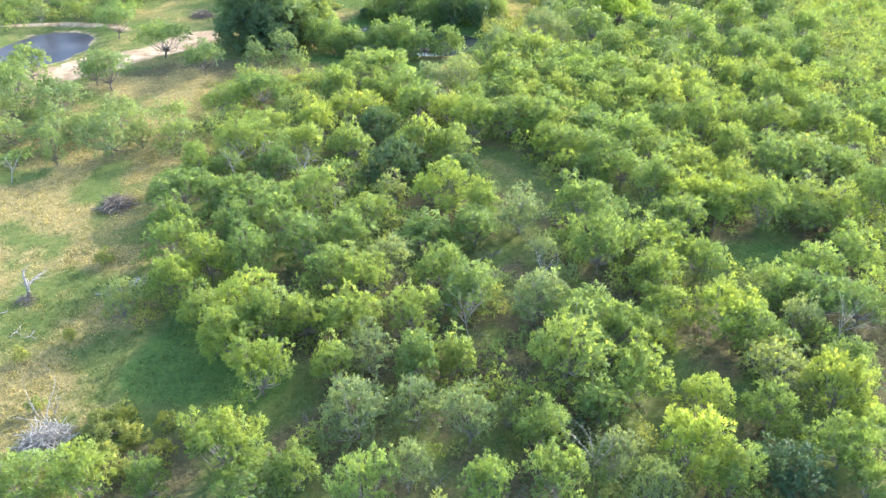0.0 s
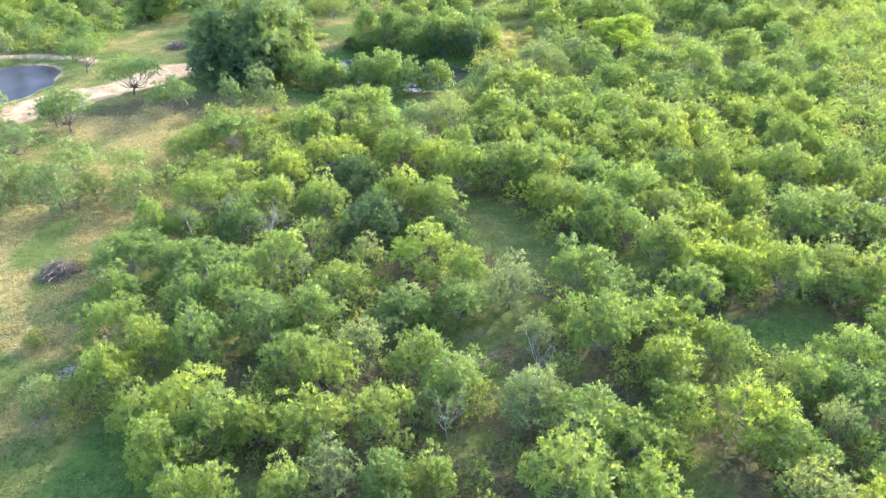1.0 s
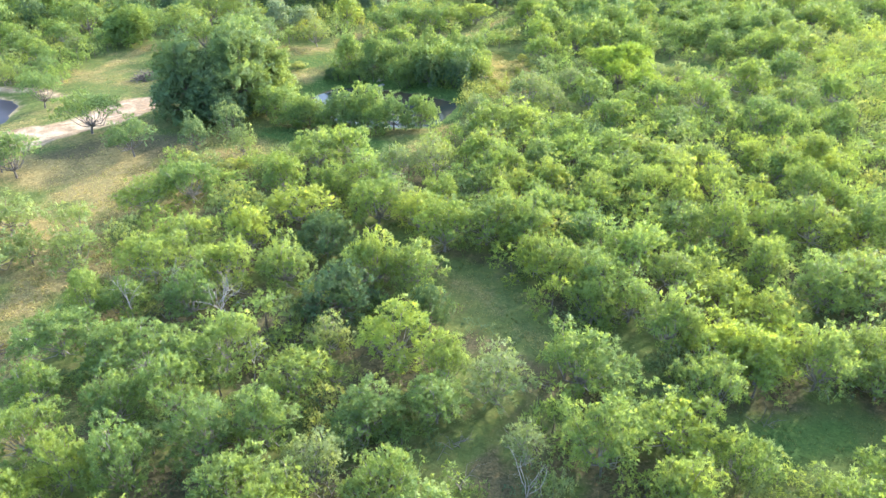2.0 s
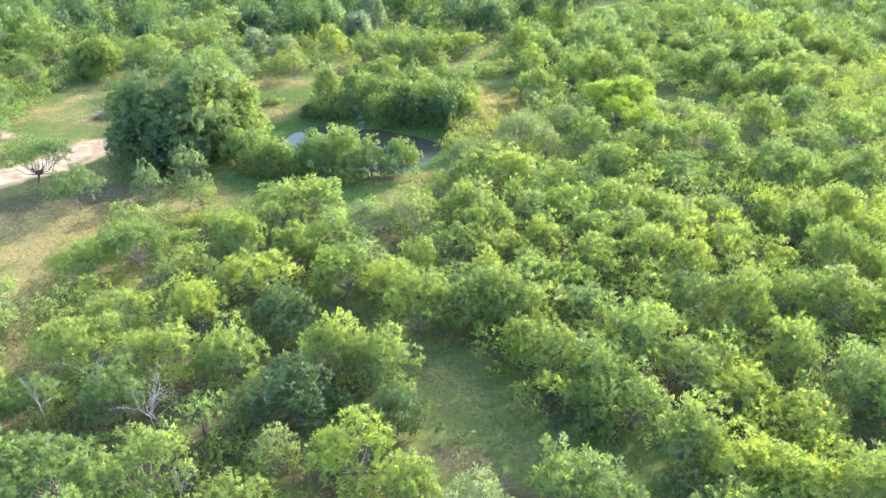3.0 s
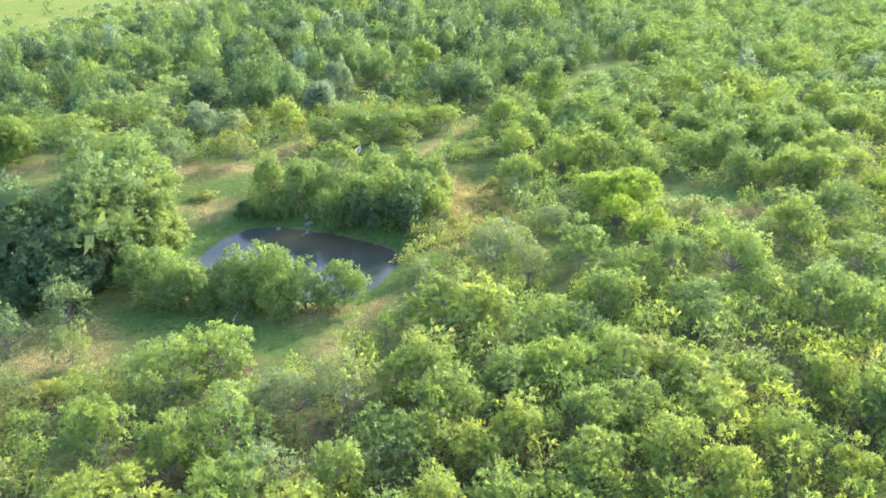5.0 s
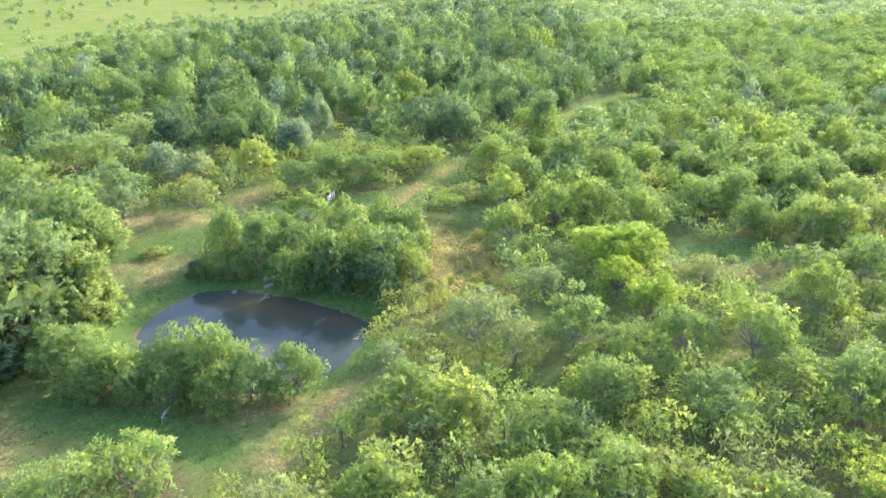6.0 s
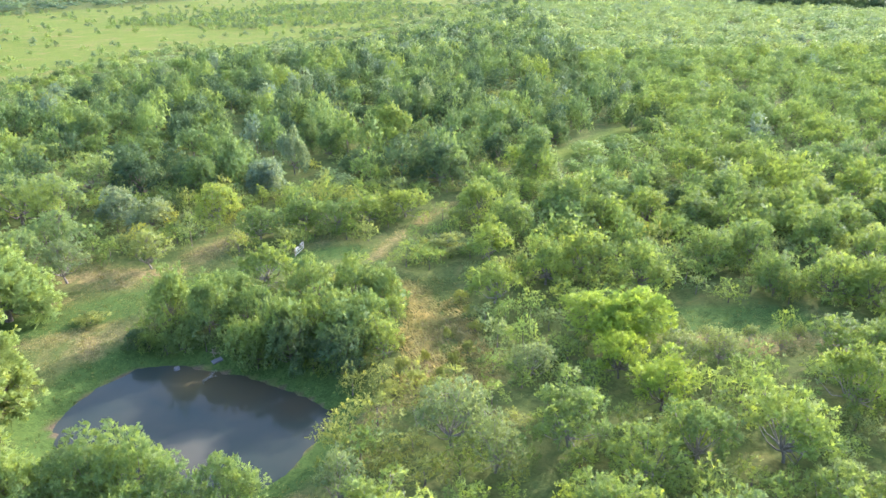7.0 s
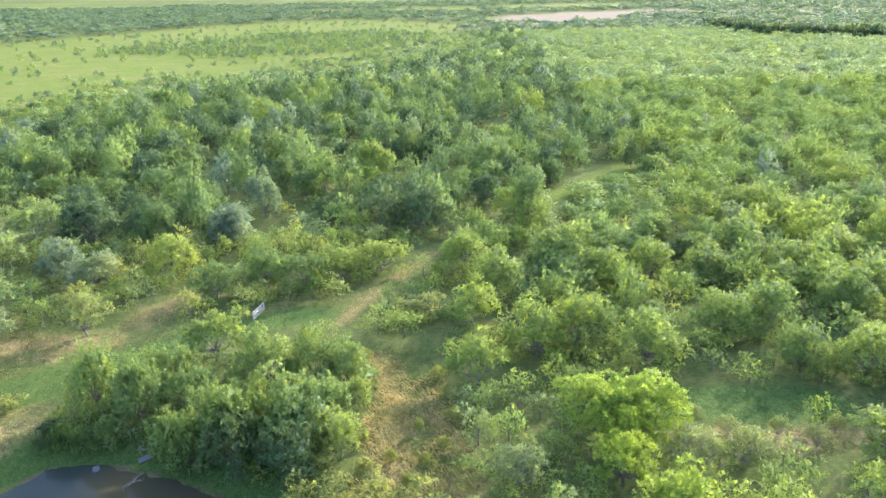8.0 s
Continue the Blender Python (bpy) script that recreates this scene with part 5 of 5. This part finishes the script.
brush_pile(-37.6, 45.6, 3.7, 1.0, 260, 53, "heap of bleached grey twigs round a dead tree", GREYWOOD, 0.5)
dead_tree(-36.2, 46.0, 7.4, 61, "bleached dead tree standing in a heap of branches", (0.02, 0.1, 1), 0.10, wood=GREYWOOD, count=5)
dead_tree(-49.9, 67.6, 4.6, 62, "gnarled dead stump with a few bent limbs", (0.35, 0.5, 1), 0.34, wood=GREYWOOD, stem_wood=BROWNWOOD, count=3)
brush_pile(-50.2, 67.4, 1.8, 0.9, 50, 54, "dark brush heaped at the foot of a dead stump", BARK)
dead_tree(-67.8, 98.5, 5.2, 63, "thin bare dead tree on the meadow", (0, 0, 1), 0.10, count=3)
dead_tree(-51.4, 65.6, 2.6, 67, "pale fallen limb beside a dead stump", (-0.4, -0.8, 0.2), 0.12, 0.25, "fallen_limb", count=2)
dead_tree(-48.6, 63.2, 2.8, 64, "pale fallen limb lying in the grass", (0.1, -1, 0.12), 0.085, 0.25, "fallen_limb", GREYWOOD, count=2)
dead_tree(-46.6, 62.2, 2.8, 65, "pale fallen limb lying in the grass", (0.4, -0.9, 0.12), 0.085, 0.25, "fallen_limb", GREYWOOD, count=2)
dead_tree(-42.4, 69.0, 3.4, 66, "pale bare limb with twigs beside a green bush", (0.9, -0.2, 0.5), 0.10, 0.2, "fallen_limb", count=3)
for i, (x, y, tall) in enumerate([(42, 57.3, 6.6), (13.2, 40.3, 5.8), (2.8, 60, 6.0), (-20.3, 94.8, 7.0), (-15.4, 86.2, 5.5), (-31.3, 95.4, 6.4), (11.7, 67.3, 6.0), (-19.9, 95.1, 6.2), (-28.4, 100.8, 6.4)]):
    dead_tree(x, y, tall * 1.25, 70 + i, "bare grey dead mesquite among the green ones", (0.1 * (-1) ** i, 0.1, 1), 0.075, wood=GREYWOOD, count=5)


# ---------------------------------------------------------------- gate, and wood at the pond
GALV = plain("white_painted_steel", (0.76, 0.76, 0.73), 0.5)
POSTWOOD = bark_material("post_wood", (0.16, 0.13, 0.09), (0.34, 0.28, 0.20))


def farm_gate(x, y, turn, length=3.7, tall=1.2):
    ob = tagged(new("farm_gate"), "white-painted tube gate standing across the grass track", "gate")
    ob.location, ob.rotation_euler = (x, y, float(land(x, y)) + 0.12), (0, 0, radians(turn))

    def bar(name, a, b, r):
        v, f = tube([a, ((a[0] + b[0]) / 2, 0, (a[2] + b[2]) / 2), b], [r, r, r], 8)
        part(name, solid(name, v, f, [GALV]), ob)

    for k in range(5):
        z = tall * (k / 4) ** 0.9 + 0.05
        bar("rail", (0, 0, z), (length, 0, z), 0.034 if k in (0, 4) else 0.027)
    for k in (0, 1):
        bar("upright", (length * k, 0, 0.05), (length * k, 0, tall + 0.05), 0.032)
    for k, name in ((-0.12, "hinge_post"), (length + 0.12, "latch_post")):
        q = Matrix.Translation((x, y, 0)) @ Matrix.Rotation(radians(turn), 4, "Z") @ Vector((k, 0, 0))
        v, f = tube([(0, 0, -0.5), (0.01, 0, 0.6), (0, 0.01, 1.55), (0, 0.01, 1.56)], [0.09, 0.085, 0.08, 0.001], 9)
        post = tagged(new("gate_post", solid("gate_post", v, f, [POSTWOOD])), "weathered round wooden post beside the gate", "post", "gate posts")
        post.location = (q.x, q.y, float(land(q.x, q.y)))


farm_gate(-3.2, 226.0, 76)
dead_tree(-9.7, 188.4, 2.6, 81, "pale dead branch standing in the pond", (0.5, 0.1, 0.5), 0.09, 0.6, "drowned_branch", GREYWOOD)
dead_tree(-10.2, 194.6, 3.4, 82, "tan leaning log on the pond's bank", (0.5, -0.8, 0.45), 0.16, 0.1, "bank_log", POSTWOOD)
dead_tree(19.5, 173.1, 4.6, 84, "grey dead sapling with bare twigs among shrubs", (0.1, 0.1, 1), 0.06, 0.0, "dead_sapling", GREYWOOD)
dead_tree(27.9, 172.8, 4.2, 85, "grey dead sapling with bare twigs among shrubs", (-0.1, 0.1, 1), 0.06, 0.0, "dead_sapling", GREYWOOD)
dead_tree(-13.3, 155.7, 2.6, 83, "thin pale dead sapling on the grass", (0.35, 0.1, 1), 0.06, 0.0, "dead_sapling")


def slab(x, y, z, turn):
    bm = bmesh.new()
    bmesh.ops.create_cube(bm, size=1, matrix=Matrix.Diagonal((1.5, 0.9, 0.2, 1)))
    bmesh.ops.bevel(bm, geom=bm.edges[:], offset=0.05, segments=2, affect="EDGES")
    me = bpy.data.meshes.new("concrete_slab")
    bm.to_mesh(me)
    me.materials.append(plain("old_concrete", (0.17, 0.17, 0.18), 0.9))
    ob = tagged(new("concrete_slab", me), "small grey slab lying on the pond's muddy bank", "slab")
    ob.matrix_world = pose(x, y, z, 6, -8, turn)


slab(-8.8, 192.7, float(land(-8.8, 192.7)) + 0.1, 35)


def stone(x, y, size, seed):
    bm = bmesh.new()
    bmesh.ops.create_icosphere(bm, subdivisions=3, radius=size)
    for v in bm.verts:
        v.co *= 1 + 0.35 * (noise.noise(v.co * 1.6 / size + Vector((seed, 0, 0))))
        v.co.z *= 0.6
    me = bpy.data.meshes.new("stone")
    bm.to_mesh(me)
    me.materials.append(plain("pale_stone", (0.15, 0.15, 0.15), 0.9))
    tagged(new("stone", me), "pale grey stone at the water's edge", "stone").location = (x, y, max(float(land(x, y)), WATER_Z) + size * 0.1)


stone(-14.2, 191.6, 0.5, 3)
